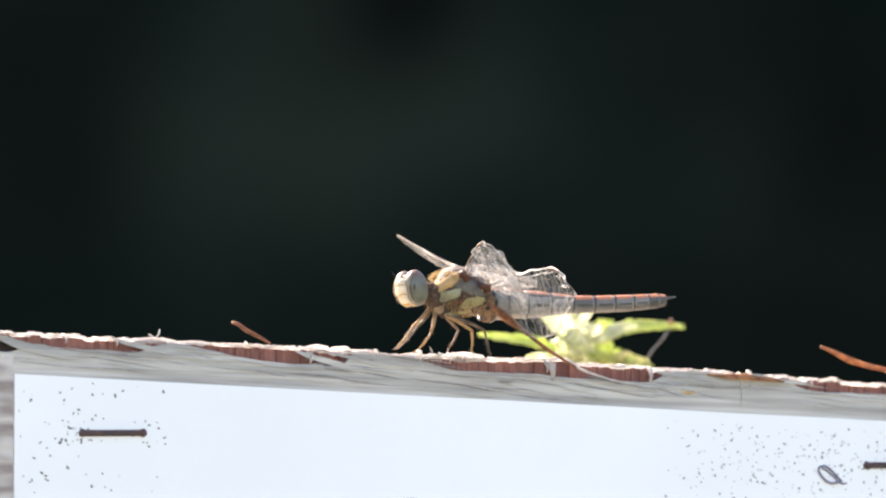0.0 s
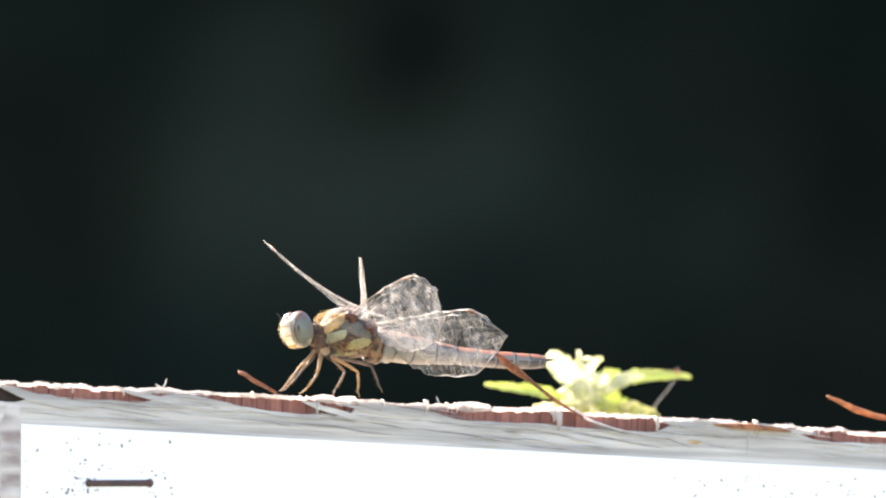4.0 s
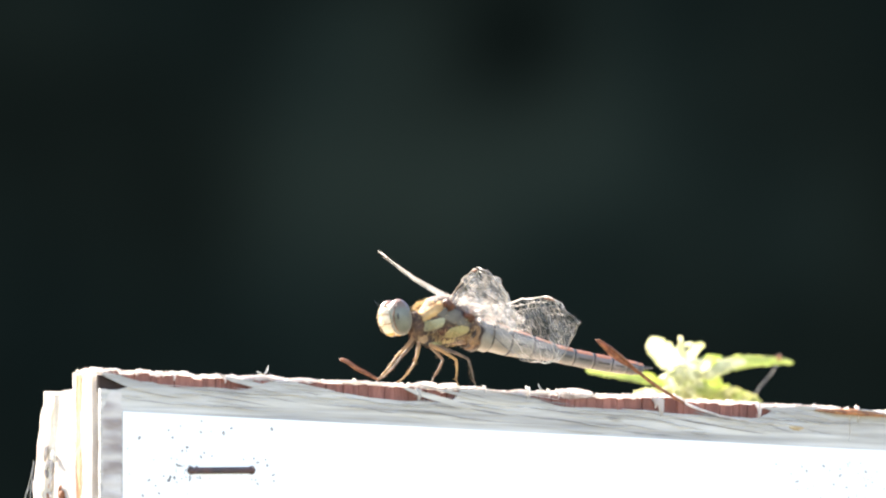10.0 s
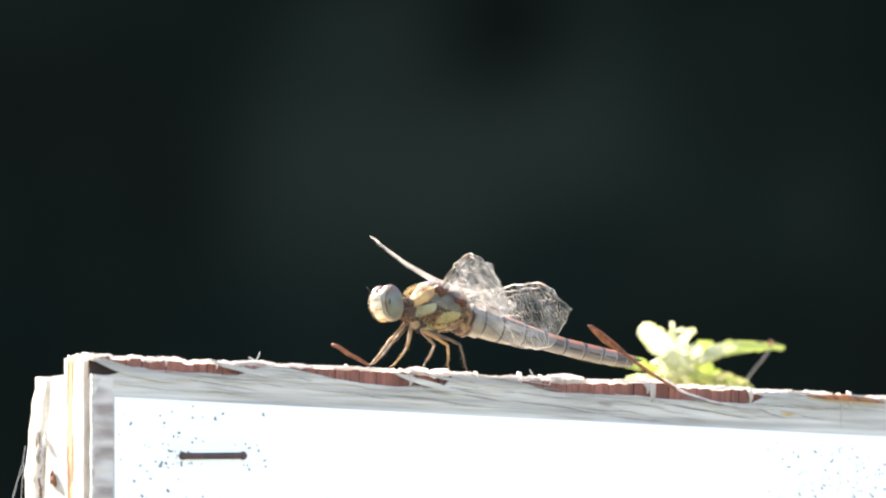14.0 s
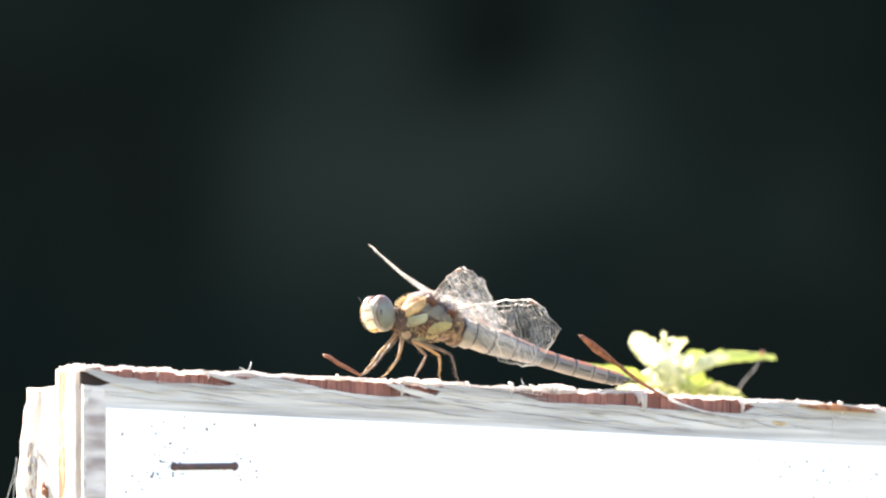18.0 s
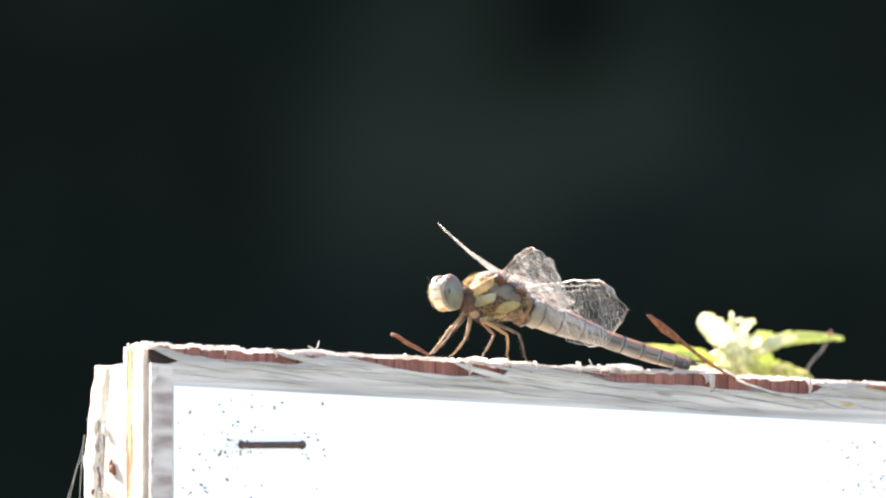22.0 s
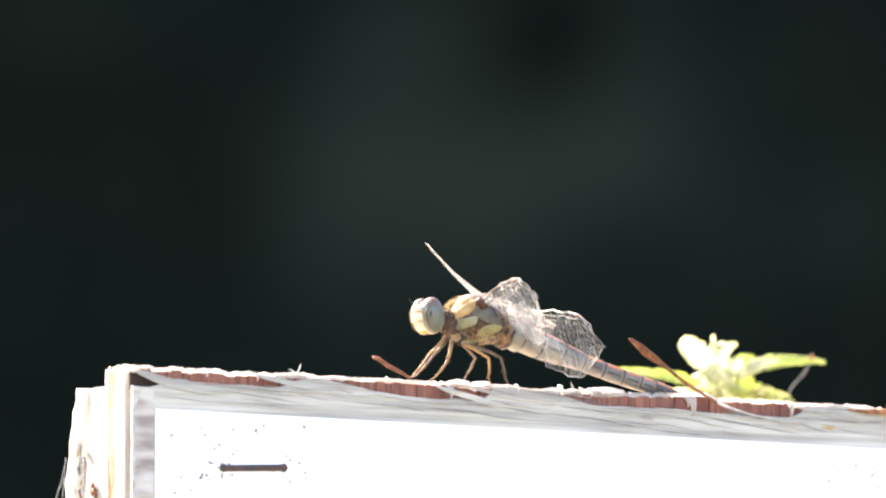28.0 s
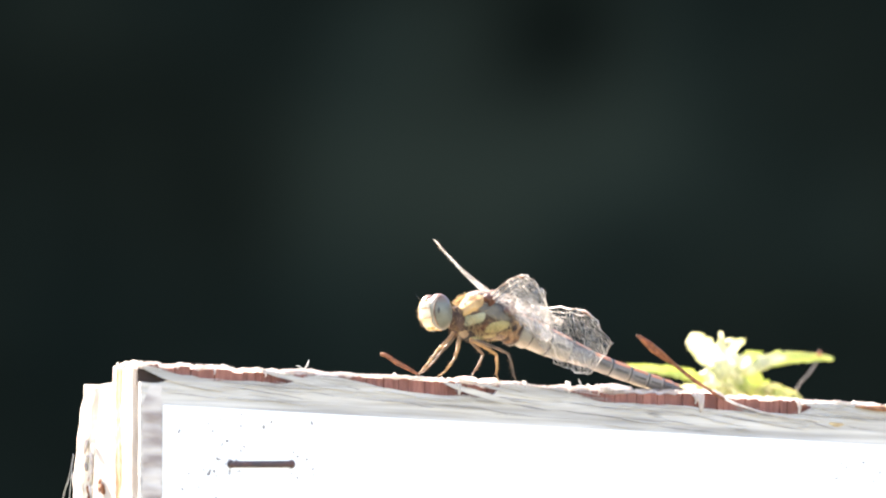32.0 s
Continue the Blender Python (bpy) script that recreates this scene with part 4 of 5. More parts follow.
for gx, gy, y, rx, rz in ((866, 539, -2.6, 1.05, 0.7), (903, 558, -2.7, 1.1, 0.8), (871, 536, 2.0, 1.25, 0.85), (904, 556, 2.0, 1.25, 0.95), (886, 552, -1.9, 0.8, 0.6)):
    bm = bmesh.new()
    ball(bm, body(gx, gy, y), (rx * MM, 0.9 * MM, rz * MM), 14, 10, Matrix.Rotation(radians(30), 3, "Y"))
    for v in bm.verts:
        v.co += Vector((1, 0, 1)) * noise.noise(v.co * 1300) * 0.7 * MM
    part("wing_hinge", bm, REDBROWN, dragonfly, "dark red-brown wing hinge")
bm = bmesh.new()
for i in range(1800):
    if i > 1690:
        c0, rr = NECK, Vector((1.3, 1.2, 2.1)) * MM
        d = Vector((rng.gauss(-0.2, 0.6), rng.gauss(-0.3, 0.6), rng.gauss(0, 0.7))).normalized()
    elif i < 600:
        c0, rr = top, Vector((3.2, 2.5, 1.4)) * MM
        d = Vector((rng.gauss(0, 0.6), rng.gauss(0, 0.6), abs(rng.gauss(0.6, 0.4)))).normalized()
    else:
        c0, rr = THC, THR
        d = Vector((rng.gauss(0, 0.7), rng.gauss(-0.2, 0.6), rng.gauss(-0.7, 0.4))).normalized()
    p = c0 + Vector((d.x * rr.x, d.y * rr.y, d.z * rr.z)) * 0.97
    q = p + (d + Vector((rng.gauss(0, 0.3), rng.gauss(0, 0.3), rng.gauss(0, 0.3)))).normalized() * rng.uniform(0.35, 0.9) * MM
    tube(bm, [p, q], [0.028 * MM, 0.008 * MM], 3)
fur = part("fur", bm, HAIR, thorax, "fine pale hairs")
fur["kind"] = "stuff"

# head, pivoting on the neck
HEAD_AT = body(772, 562)
head = new("head")
head.parent = dragonfly
head.location = HEAD_AT
for side in (-1, 1):
    bm = bmesh.new()
    ball(bm, Vector((-0.15 * MM, side * 1.45 * MM, 0.05 * MM)), (1.85 * MM, 1.7 * MM, 2.8 * MM), 30, 22, Matrix.Rotation(radians(-10), 3, "Y"))
    eye = part("eye", bm, EYE_SKIN, head, "glossy blue-grey compound eye with red-brown crown")
    bm = bmesh.new()
    ball(bm, Vector((-1.25 * MM, side * 2.78 * MM, 0.1 * MM)), (0.2 * MM, 0.16 * MM, 0.5 * MM), 10, 8)
    part("pupil", bm, BLACK, eye, "dark spot on the eye")
    bm = bmesh.new()
    tube(bm, [((-0.15 - 1.62 * math.cos(a)) * MM, side * 2.3 * MM, (0.05 + 2.5 * math.sin(a)) * MM) for a in (radians(-62 + 142 * k / 16) for k in range(17))], [(0.06 + 0.10 * math.sin(math.pi * k / 16)) * MM for k in range(17)], 7)
    part("eye_rim", bm, BROWN, eye, "brown rim between eye and face")
bm = bmesh.new()
ball(bm, (-1.35 * MM, 0, -0.2 * MM), (1.3 * MM, 1.75 * MM, 1.75 * MM), 22, 16)
part("face", bm, FACE, head, "cream face")
bm = bmesh.new()
ball(bm, (-1.6 * MM, 0, 0.75 * MM), (1.2 * MM, 1.25 * MM, 0.85 * MM), 18, 12)
part("forehead", bm, FACE, head)
for zc, tilt in ((0.35, 0.15), (-0.95, -0.1)):
    bm = bmesh.new()
    tube(bm, [((-1.35 - 1.33 * math.cos(a) * (0.97 if zc > 0 else 0.9)) * MM, math.sin(a) * 1.72 * MM, (zc + tilt * math.cos(a)) * MM) for a in (radians(-80 + 160 * k / 14) for k in range(15))], 0.09 * MM, 6)
    part("face_line", bm, TAN, head, "brown seam across the face")
bm = bmesh.new()
ball(bm, (-0.75 * MM, 0, -1.65 * MM), (1.25 * MM, 1.5 * MM, 0.95 * MM), 20, 14)
part("jaw", bm, FACE, head, "cream jaw")
bm = bmesh.new()
ball(bm, (-0.95 * MM, 0, -2.35 * MM), (0.6 * MM, 1.0 * MM, 0.42 * MM), 16, 10)
part("mouth", bm, MOUTH, head, "amber mouthparts")
bm = bmesh.new()
ball(bm, (0.6 * MM, 0, -1.7 * MM), (1.1 * MM, 2.0 * MM, 0.95 * MM), 16, 10)
part("cheek", bm, MOUTH, head)
bm = bmesh.new()
ball(bm, (-0.8 * MM, 0, 1.65 * MM), (0.75 * MM, 0.95 * MM, 0.6 * MM), 14, 10)
part("crown", bm, REDBROWN, head, "red-brown crown between the eyes")
for side in (-1, 1):
    bm = bmesh.new()
    tube(bm, [(-2.0 * MM, side * 0.7 * MM, 1.5 * MM), (-2.7 * MM, side * 0.9 * MM, 2.1 * MM), (-3.1 * MM, side * 1.0 * MM, 2.7 * MM)], [0.07 * MM, 0.04 * MM, 0.015 * MM], 5)
    part("antenna", bm, BLACK, head, "short dark bristle antenna")
bm = bmesh.new()
for i in range(90):
    d = Vector((-abs(rng.gauss(0.8, 0.3)), rng.gauss(0, 0.5), rng.gauss(0, 0.7))).normalized()
    p = Vector((-1.2 * MM, 0, 0)) + Vector((d.x * 1.5, d.y * 1.6, d.z * 2.0)) * MM
    tube(bm, [p, p + d * rng.uniform(0.3, 0.6) * MM], [0.024 * MM, 0.008 * MM], 3)
fuzz = part("fuzz", bm, HAIR, head, "fine pale hairs")
fuzz["kind"] = "stuff"

# abdomen: segments on a hinge behind the thorax
ABD_AT = body(912, 590)
abdomen = new("abdomen")
abdomen.parent = dragonfly
abdomen.location = ABD_AT
SEGS = ((0.0, 2.3, 2.5, 2.35), (2.3, 5.6, 2.4, 2.1), (5.6, 9.6, 2.2, 1.8), (9.6, 13.4, 1.78, 1.42), (13.4, 17.0, 1.36, 1.28), (17.0, 20.4, 1.28, 1.25), (20.4, 23.6, 1.25, 1.2),
        (23.6, 26.2, 1.2, 1.12), (26.2, 28.0, 1.14, 1.05), (28.0, 29.2, 1.0, 0.85))
for k, (x0, x1, r0, r1) in enumerate(SEGS):
    x0, x1 = x0 * 1.035, x1 * 1.035
    bm = bmesh.new()
    rings = []
    nx = 14
    for i in range(nx + 1):
        f = i / nx
        swell = 1 + 0.03 * math.sin(math.pi * f) + 0.07 * f ** 4 - (0.08 if i in (0, nx) else 0)
        r = (r0 + (r1 - r0) * f) * swell * MM
        ring = []
        for j in range(24):
            a = j * math.tau / 24
            ring.append(bm.verts.new(((x0 + (x1 - x0) * f) * MM, math.cos(a) * r * 0.86, math.sin(a) * r + (0.25 * MM if k < 2 else 0) * (1 - f) + 0.003 * max(0.0, x0 + (x1 - x0) * f - 15) ** 2 * MM)))
        rings.append(ring)
    for i in range(nx):
        for j in range(24):
            f = bm.faces.new((rings[i][j], rings[i][(j + 1) % 24], rings[i + 1][(j + 1) % 24], rings[i + 1][j]))
            a = (j + 0.5) * 15
            a = min(a, 180 - a) if a < 180 else 180 - min(a, 540 - a)
            if k < 3 and i == 0:
                f.material_index = 2
            elif a > (40 if k < 4 else 37) and (k < 3 or 1 < i < nx - 1):
                f.material_index = 1
            elif k > 1 and (a > 26 or i == 0 or -14 < a < 2 and 2 < i < nx - 2):
                f.material_index = 2
            elif k < 3:
                f.material_index = 3
            elif k > 7:
                f.material_index = 2 if (i + j) % 3 else 0
            if i == nx - 1 and k not in (0, 9) and f.material_index != 1:
                f.material_index = 3
    bm.faces.new(rings[0][::-1])
    bm.faces.new(rings[-1])
    part("segment", bm, (GREYSEG, REDSEG, DARKSEG, PALESEG), abdomen, "grey segment with black stripes and an orange-red ridge")
for side in (-1, 1):
    bm = bmesh.new()
    tube(bm, [(29.9 * MM, side * 0.35 * MM, 0.95 * MM), (31.2 * MM, side * 0.5 * MM, 1.05 * MM), (32.0 * MM, side * 0.35 * MM, 1.2 * MM)], [0.26 * MM, 0.2 * MM, 0.06 * MM], 7)
    part("tail_clasper", bm, DARKSEG, abdomen, "small dark tail clasper")
bm = bmesh.new()
ball(bm, Vector((-0.2 * MM, 0, -0.45 * MM)), (1.5 * MM, 2.1 * MM, 2.3 * MM), 20, 14)
for v in bm.verts:
    v.co += v.co.normalized() * noise.noise(v.co * 900) * 0.25 * MM
part("waist", bm, BROWN, abdomen, "brown waist behind the thorax")
for wx, wr, wt, wm, wl in ((-1.15, 1.95, 0.30, DARKBROWN, "dark brown seam before the waist"), (-0.5, 2.2, 0.22, AMBER, "amber ridge round the waist"),
                           (0.05, 2.35, 0.16, DARKBROWN, "dark brown seam behind the waist"), (0.45, 2.42, 0.09, PALESEG, "pale ridge behind the waist")):
    bm = bmesh.new()
    ring = [Vector(((wx + 0.25 * math.sin(a) + 0.15 * math.sin(5 * a + wx)) * MM, math.cos(a) * wr * 0.97 * MM, (math.sin(a) * wr - 0.35) * MM)) for a in (k * math.tau / 40 for k in range(41))]
    tube(bm, ring, wt * MM, 6)
    part("waist_ring", bm, wm, abdomen, wl)
for gx, gz in ((-1.3, -1.5), (-0.4, -1.2), (-0.9, 0.2)):
    bm = bmesh.new()
    at_ = Vector((gx * MM, -1.75 * MM, gz * MM))
    ball(bm, at_, (0.55 * MM, 0.45 * MM, 0.8 * MM), 14, 10, Matrix.Rotation(radians(-25), 3, "Y"))
    for v in bm.verts:
        v.co += (v.co - at_).normalized() * noise.noise(v.co * 1500) * 0.25 * MM
    part("waist_plate", bm, AMBER, abdomen, "amber plate on the brown waist")


# wings: corrugated clear membranes with a net of veins
def wing_mesh(length, shape):
    """Leading and trailing edge of the wing at f of its length, in metres."""
    tip, widths, round_tip = shape

    def lead(f):
        g = max(0.0, (f - 0.75) / 0.25)
        return (tip * (1 - math.sqrt(max(0.0, 1 - g ** 2.2)) if round_tip else g ** 1.5) - 0.3 * math.sin(math.pi * min(1, f / 0.8)) - 0.2 * math.exp(-((f - 0.5) / 0.05) ** 2)) * MM

    def trail(f):
        w = widths[-1][1]
        for (a, wa), (b, wb) in zip(widths, widths[1:]):
            if a <= f <= b:
                g = (f - a) / (b - a)
                g = g * g * (3 - 2 * g)
                w = wa + (wb - wa) * g
        g = max(0.0, (f - 0.64) / 0.36)
        w += noise.noise((f * 11, length * 500, 1.7)) * 0.45 * (1 - f)
        return (w + (tip + 0.1 - w) * (1 - math.sqrt(max(0.0, 1 - g ** 2.4)) if round_tip else g ** 1.8)) * MM
    return lead, trail


FORE = (29.2 * MM, (4.4, ((0, 7.8), (0.12, 9.6), (0.38, 10.4), (0.62, 10.5), (1.0, 9.9)), True))
HIND = (28.0 * MM, (5.0, ((0, 4.6), (0.12, 8.2), (0.34, 9.7), (0.58, 10.0), (1.0, 9.2)), False))


def wing(name, spec, twist, crimp, label, mat, thick=1.0):
    length, shape = spec
    lead, trail = wing_mesh(length, shape)

    def at(f, c):
        a, b = lead(f), trail(f)
        y = a + (b - a) * c
        ridge = (0.20 + 0.2 * max(0, 1 - c * 4)) * MM * math.cos(c * 26) * (1 - f * 0.7) * (1 - c * 0.5)
        sag = -0.9 * MM * f * f + 0.55 * MM * math.sin(c * math.pi) * f
        crease = noise.noise((f * 7, c * 4, length * 900)) * 0.5 * MM + noise.noise((f * 19, c * 8, 3.0)) * 0.5 * MM + noise.noise((f * 50, c * 17, 8.0)) * 0.10 * MM
        turn = radians(twist) * (1 - f) ** 1.8
        z = (ridge + sag + crease) * crimp
        return Vector((f * length, y * math.cos(turn) - z * math.sin(turn), z * math.cos(turn) + y * math.sin(turn)))

    bm = bmesh.new()
    nf, nc = 80, 26
    v = [[bm.verts.new(at(1 - (1 - i / nf) ** 1.4, j / nc)) for j in range(nc + 1)] for i in range(nf + 1)]
    for i in range(nf):
        for j in range(nc):
            bm.faces.new((v[i][j], v[i + 1][j], v[i + 1][j + 1], v[i][j + 1]))
    ob = part(name, bm, mat, dragonfly, label)
    bm = bmesh.new()
    for c, r in ((0.0, 0.15), (0.07, 0.09), (0.15, 0.11), (0.30, 0.06), (0.44, 0.06), (0.58, 0.05), (0.74, 0.045), (0.88, 0.04), (1.0, 0.08)):
        run = [1 - (1 - i / 70) ** 1.4 for i in range(71)]
        tube(bm, [at(f, c + (0.05 * noise.noise((f * 9, c * 13, 2.0)) + 0.02 * noise.noise((f * 30, c * 20, 6.0))) * min(1, c * 8, (1 - c) * 12)) for f in run],
             [r * thick * (1.0 if c < 0.1 or c == 1 else 0.32) * MM * (1 - 0.45 * f) * (1 + 0.5 * noise.noise((f * 20, c * 30, 1.0))) for f in run], 4)
    for c0, c1, num, r in ((0.0, 0.15, 30, 0.05), (0.15, 0.30, 44, 0.034), (0.30, 0.44, 54, 0.03), (0.44, 0.58, 64, 0.03), (0.58, 0.74, 74, 0.028), (0.74, 0.88, 84, 0.026), (0.88, 1.0, 90, 0.026)):
        for i in range(num):
            f = (i + rng.uniform(0.2, 0.8)) / num
            g = min(1, max(0, f + rng.uniform(-0.9, 0.9) / num))
            h = min(1, max(0, (f + g) / 2 + rng.uniform(-0.7, 0.7) / num))
            tube(bm, [at(f, c0), at(h, (c0 + c1) / 2 + rng.uniform(-0.02, 0.02)), at(g, c1)], r * thick ** 0.5 * rng.choice((0.25, 0.3, 0.4, 0.5, 0.7, 1.2)) * MM, 3)
    veins = part("vein_net", bm, VEIN, ob, "amber vein network")
    veins["kind"] = "stuff"
    bm = bmesh.new()
    tube(bm, [at(0.74 + 0.09 * i / 6, 0.03) for i in range(7)], [0.12 * thick * MM] + [0.33 * thick * MM] * 5 + [0.12 * thick * MM], 6, 0.4)
    part("wing_mark", bm, STIGMA, ob, "brown wing mark near the tip")
    return ob


near_fore = wing("forewing", FORE, 22, 1.0, "clear veined forewing, glinting in backlight", BACKLIT_MEMBRANE)
near_hind = wing("hindwing", HIND, 30, 1.0, "broad clear veined hindwing, glinting in backlight", MEMBRANE)
far_fore = wing("forewing", FORE, -28, 0.2, "clear veined forewing seen edge-on", MEMBRANE, 0.36)
far_hind = wing("hindwing", HIND, 0, 0.2, "broad clear veined hindwing seen edge-on", MEMBRANE, 0.36)
ROOTS = {near_fore: body(867, 532, -1.7), near_hind: body(905, 556, -1.7), far_fore: body(858, 528, 1.7), far_hind: body(890, 545, 1.7)}


def spread(ob, span, chord, toward):
    """Pose of a wing in the dragonfly's space from its span and chord as seen in the view (right, up); toward: -1 to the viewer, 1 away."""
    sr, su = span
    k = math.hypot(sr, su)
    if k > 0.995:
        sr, su = sr / k * 0.995, su / k * 0.995
    sd = toward * math.sqrt(max(0.0, 1 - sr * sr - su * su))
    cr, cu = chord
    if abs(sd) > 0.15:
        cd = -(cr * sr + cu * su) / sd
    else:
        cd = 0.6
    a = TURN.inverted() @ (RIGHT * sr + AHEAD * sd + UP * su)
    c = TURN.inverted() @ (RIGHT * cr + AHEAD * cd + UP * cu)
    a.normalize()
    c = (c - a * c.dot(a)).normalized()
    n = a.cross(c)
    m = Matrix((a, c, n)).transposed().to_4x4()
    m.translation = ROOTS[ob]
    return m


def edge_on(line, length, back=-1, lean=0.05):
    """Span and chord of a far wing whose plane holds the line of sight: line is its direction (right, up), length its seen share."""
    k = math.hypot(*line)
    e = (line[0] / k, line[1] / k)
    far = math.sqrt(1 - length * length)
    return (e[0] * length, e[1] * length), (back * e[0] * far - e[1] * lean, back * e[1] * far + e[0] * lean)


# legs: thigh, shin and clawed foot
def leg(label, mat, pts, spines):
    root = body(*pts[0])
    ob = new("leg")
    ob.parent = dragonfly
    ob.location = root
    ob["label"] = label
    p = [body(*q) - root for q in pts]
    for name, a, b, r0, r1 in (("thigh", p[0], p[1], 0.30, 0.19), ("shin", p[1], p[2], 0.17, 0.11), ("foot", p[2], p[3], 0.11, 0.06)):
        bm = bmesh.new()
        bend = (b - a).cross(Vector((0, 1, 0))).normalized() * 0.12 * MM
        tube(bm, [a, a.lerp(b, 0.3) + bend, a.lerp(b, 0.7) + bend, b], [r0 * MM, r0 * MM, (r0 + r1) / 2 * MM, r1 * MM], 9)
        if name != "foot":
            for i in range(spines):
                f = (i + 0.6) / spines
                s = a.lerp(b, f)
                d = ((b - a).normalized() * 0.4 + Vector((rng.choice((-1, 1)) * 0.7, rng.gauss(0, 0.5), -0.2))).normalized()
                tube(bm, [s, s + d * 0.62 * MM], [0.05 * MM, 0.01 * MM], 3)
        part(name, bm, mat, ob)
    return ob


leg("amber front leg", LEG, [(802, 598, -0.9), (774, 628, -1.6), (749, 660, -2.4), (738, 670, -2.5)], 11)
leg("dark front leg", LEG_DARK, [(806, 600, 0.9), (781, 631, 1.8), (753, 663, 3.0), (741, 671, 3.1)], 11)
leg("amber front leg", LEG, [(813, 604, -1.8), (806, 640, -2.6), (788, 665, -3.0), (774, 675, -3.0)], 10)
leg("amber middle leg", LEG, [(832, 609, -1.8), (880, 637, -2.9), (879, 673, -3.2), (882, 683, -3.2)], 12)
leg("dark middle leg", LEG_DARK, [(825, 606, 1.0), (856, 637, 2.0), (838, 670, 3.0), (831, 682, 3.1)], 10)
hind_leg = leg("dark hind leg", LEG_DARK, [(843, 612, -1.2), (901, 635, -2.4), (911, 675, -2.7), (914, 686, -2.7)], 11)


HIP = hind_leg.location.copy()


# ---- what moves ----
def motions():
    near, away = -1, 1
    # resting poses of the wings: span and chord in the view
    first = {near_fore: ((0.10, 0.21), (0.66, -0.75)), near_hind: ((0.48, 0.135), (0.10, -0.95)),
             far_fore: edge_on((-0.87, 0.49), 0.44, lean=0.14), far_hind: ((-0.02, 0.10), (0.90, -0.20))}
    raised = {near_fore: ((0.33, 0.27), (0.49, -0.87)), near_hind: ((0.585, 0.10), (0.16, -0.94)),
              far_fore: edge_on((-0.72, 0.69), 0.55, lean=0.08), far_hind: edge_on((0.25, 0.97), 0.35)}
    wide = {near_fore: ((0.377, 0.253), (0.49, -0.87)), near_hind: ((0.70, 0.13), (0.22, -0.93)),
            far_fore: edge_on((-0.76, 0.65), 0.645), far_hind: edge_on((-0.06, 1.0), 0.45, lean=-0.08)}
    low = {near_fore: ((0.175, 0.228), (0.64, -0.76)), near_hind: ((0.556, 0.135), (0.25, -0.90)),
           far_fore: edge_on((-0.81, 0.59), 0.50, lean=0.07), far_hind: ((0.02, 0.08), (0.90, -0.30))}
    perk = {near_fore: ((0.36, 0.345), (0.46, -0.85)), near_hind: ((0.66, 0.295), (0.20, -0.88)),
            far_fore: edge_on((-0.78, 0.63), 0.59, lean=-0.10), far_hind: edge_on((0.15, 0.98), 0.52, lean=-0.26)}
    late = {near_fore: ((0.19, 0.20), (0.60, -0.80)), near_hind: ((0.563, 0.074), (0.15, -0.92)),
            far_fore: edge_on((-0.75, 0.66), 0.475), far_hind: ((0.02, 0.06), (0.88, -0.38))}
    last = {near_fore: ((0.224, 0.153), (0.46, -0.90)), near_hind: ((0.535, 0.0), (0.14, -0.93)),
            far_fore: edge_on((-0.69, 0.73), 0.46), far_hind: ((0.02, 0.06), (0.88, -0.38))}
    up_ = {near_fore: ((0.15, 0.80), (0.8, -0.2)), near_hind: ((0.45, 0.70), (0.75, -0.5)), far_fore: ((-0.50, 0.75), (0.5, 0.3)), far_hind: ((0.15, 0.85), (0.7, -0.1))}
    down = {near_fore: ((0.05, -0.55), (0.8, -0.1)), near_hind: ((0.25, -0.60), (0.8, -0.2)), far_fore: ((-0.55, 0.05), (0.5, -0.3)), far_hind: ((-0.2, 0.1), (0.6, -0.3))}
    dive = {near_fore: ((-0.66, -0.48), (0.5, -0.1)), near_hind: ((-0.55, -0.66), (0.8, 0.2)), far_fore: ((-0.55, 0.35), (0.5, -0.3)), far_hind: ((-0.2, 0.5), (0.6, -0.3))}
    mid = {k: (tuple((p + q) / 2 for p, q in zip(up_[k][0], down[k][0])), tuple((p + q) / 2 for p, q in zip(up_[k][1], down[k][1]))) for k in up_}
    high = {k: (tuple((p + q) / 2 for p, q in zip(up_[k][0], mid[k][0])), tuple((p + q) / 2 for p, q in zip(up_[k][1], mid[k][1]))) for k in up_}
    beat = [(0.0, first), (0.84, first), (0.867, mid), (0.9, up_), (0.933, mid), (0.967, down), (0.985, dive), (1.015, dive), (1.04, down), (1.07, mid), (1.1, mid),
            (2.0, mid), (2.1, down), (2.133, mid), (2.167, up_), (2.2, mid), (2.233, down), (2.267, mid), (2.3, up_), (2.333, mid), (2.367, mid), (2.4, up_), (2.433, mid), (2.467, up_), (2.5, high), (2.533, mid),
            (2.567, mid), (2.7, wide), (4.5, wide), (5.28, wide), (5.42, raised), (6.63, raised), (6.7, down), (6.8, up_), (6.87, perk), (7.33, perk), (7.5, low), (9.0, low), (13.0, low), (19.0, late), (23.93, late), (24.0, {**late, near_hind: ((0.59, 0.09), (0.17, -0.95))}), (24.1, last), (26.0, last), (29.0, last), (32.0, last)]
    for w in (near_fore, near_hind, far_fore, far_hind):
        side = near if w in (near_fore, near_hind) else away
        walk(w, [(t, spread(w, *p[w], side)) for t, p in beat])
    tail = [(0, -2), (0.84, -2), (0.93, 2), (1.0, 0), (2.0, 0), (2.2, -2), (2.4, -6), (2.5, -4.5), (2.8, 2), (4.5, 3.6), (6.63, 4.8), (6.85, 8), (7.1, 8.3), (9, 9.1), (13, 10.6), (15, 12.3), (19, 14.4), (23, 15.8), (26, 16.3), (30, 17), (32, 17)]
    walk(abdomen, [(t, Matrix.Translation(ABD_AT) @ pose(0, 0, 0, 0, a, -5 if t < 0.85 else 0)) for t, a in tail])
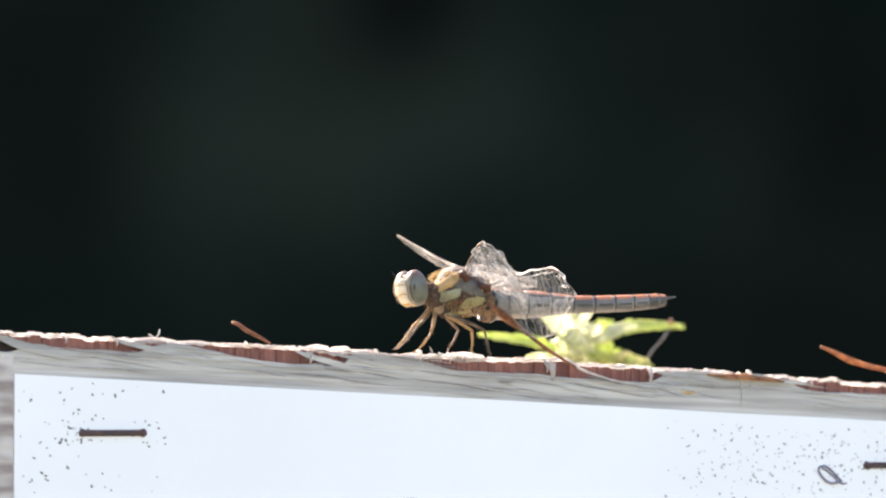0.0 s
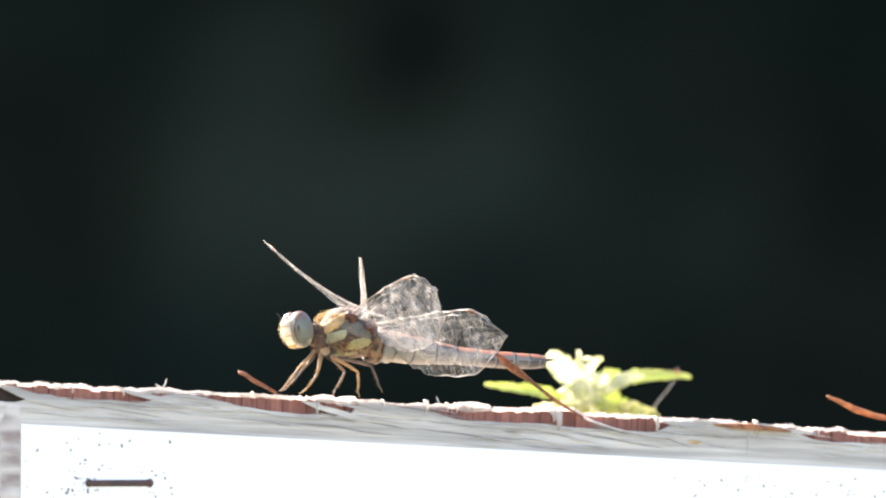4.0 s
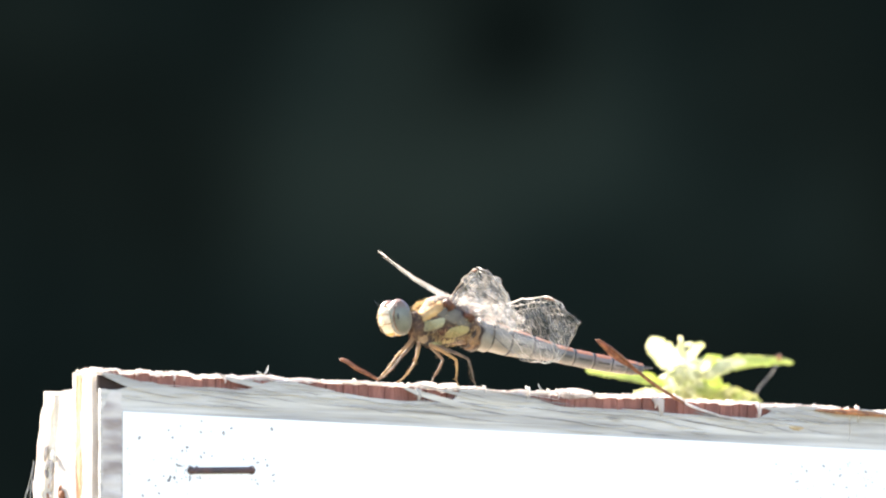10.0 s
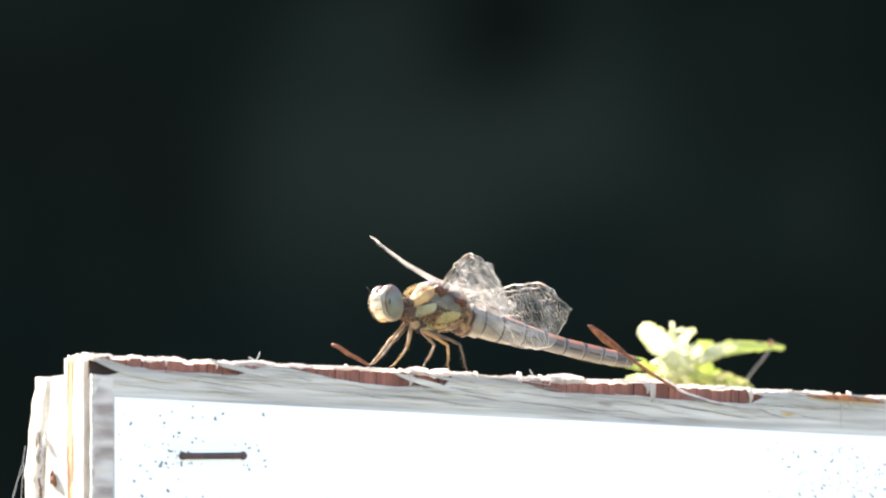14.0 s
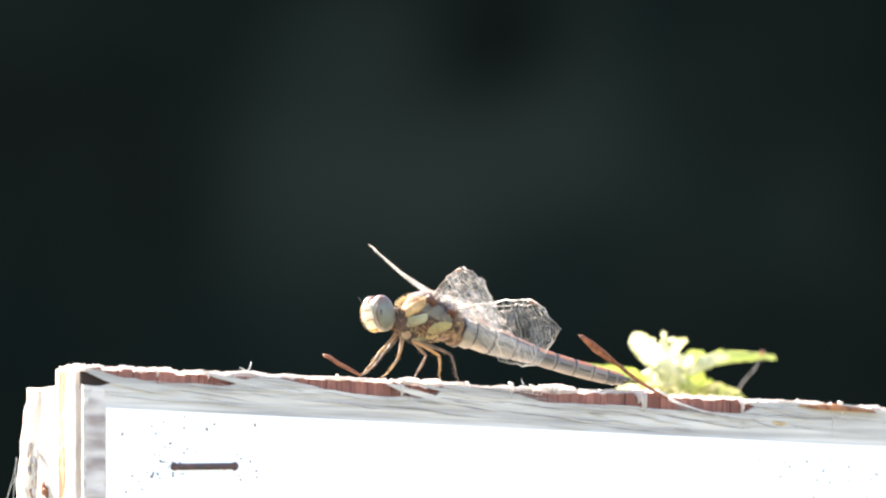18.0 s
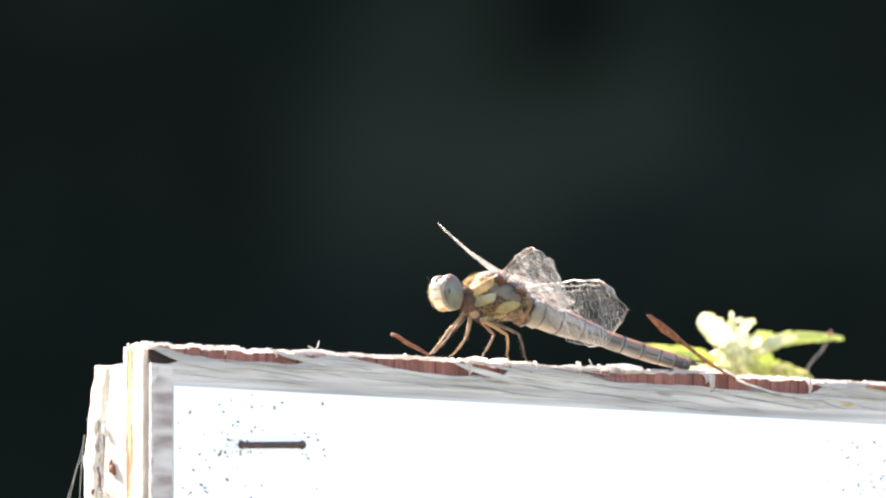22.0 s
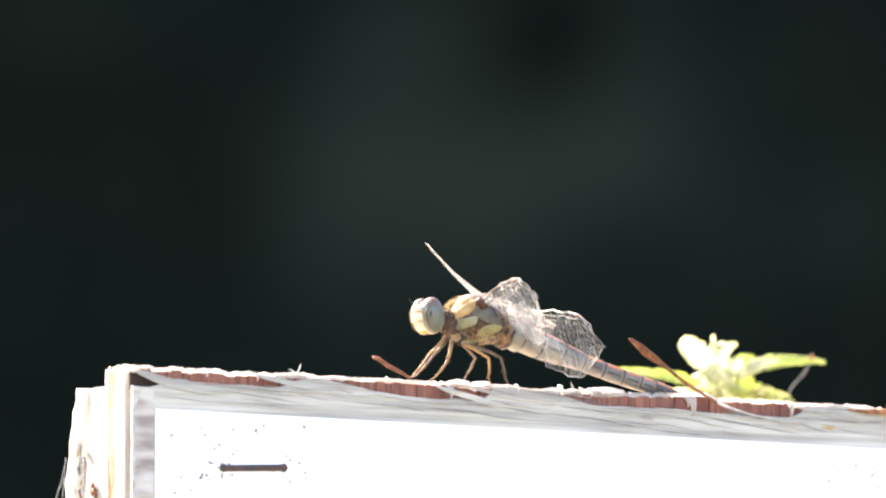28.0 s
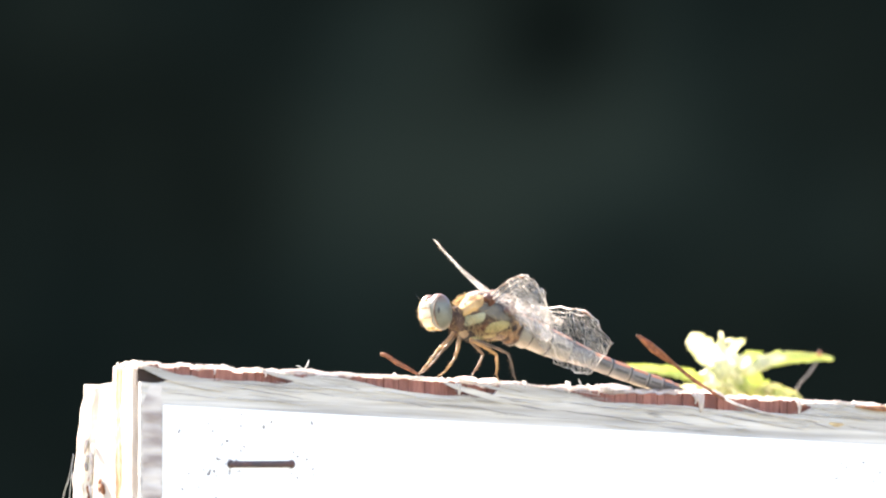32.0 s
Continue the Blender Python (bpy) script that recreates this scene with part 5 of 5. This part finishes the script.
    step = [(0, 0), (2.0, 0), (2.4, -9), (4.5, -9), (5.72, -9), (5.86, 0), (12, 0), (32, 0)]
    walk(hind_leg, [(t, Matrix.Translation(HIP) @ pose(0, 0, 0, 0, a, 0)) for t, a in step])
    nod = [(0, 0, 0), (0.55, 0, 0), (0.75, 0, 28), (0.85, 0, 28), (1.0, 0, 0), (2.4, 0, 0), (4.5, -1, -5), (6.63, 0, -5), (6.85, -8, 0), (7.25, -8, 0), (7.45, -1, 0), (9, -1, 0), (13, -1, 0), (24, 0, 0), (25, 2, 0), (32, 2, 0)]
    walk(head, [(t, Matrix.Translation(HEAD_AT) @ pose(0, 0, 0, 0, p, y)) for t, p, y in nod])
    flight = [(0, seat(219, 13)), (0.83, seat(219, 13)), (0.9, seat(200, -20, turn=(0, 2, 0))), (0.967, seat(-120, -330, 0, (0, -11, 0))), (1.0, seat(-330, -452, -4, (0, -11, 0))), (1.033, seat(-550, -540, -8, (0, -11, 0))),
              (1.1, seat(-1500, -900, -10)), (1.3, seat(-1800, -2200, 0)), (1.6, seat(600, -2800, 30)), (1.9, seat(2400, -1100, 40)), (2.0, seat(1900, -720, 30)), (2.1, seat(955, -439, 10, (0, 2, 0))),
              (2.2, seat(390, -360, 0, (0, -12, 0))), (2.3, seat(154, -195, 2, (0, -8, 0))), (2.4, seat(42, -34, 4, (0, -3, 0))), (2.5, seat(2, 2)), (2.7, seat(3, 0)), (4.5, seat(6, -2)), (5.28, seat(6, -2)), (5.42, seat(10, -1)), (6.63, seat(10, -1)), (6.85, seat(2, 0)),
              (9, seat(0, 0)), (32, seat(0, 0))]
    walk(dragonfly, flight)
    # the bud scale springs back and forth when the dragonfly leaves it
    sway = [(0, 0), (0.9, 0), (0.933, 3), (0.967, -5), (1.0, -3), (1.033, 5), (1.067, 3.5), (1.1, -3.5), (1.133, -2), (1.167, 3), (1.2, 2), (1.233, -2), (1.267, -1), (1.3, 1.2), (1.367, -0.6), (1.45, 0), (32, 0)]
    walk(mid_bud, [(t, Matrix.Translation(BUD_AT) @ Matrix.Rotation(radians(a), 4, AHEAD)) for t, a in sway])


motions()
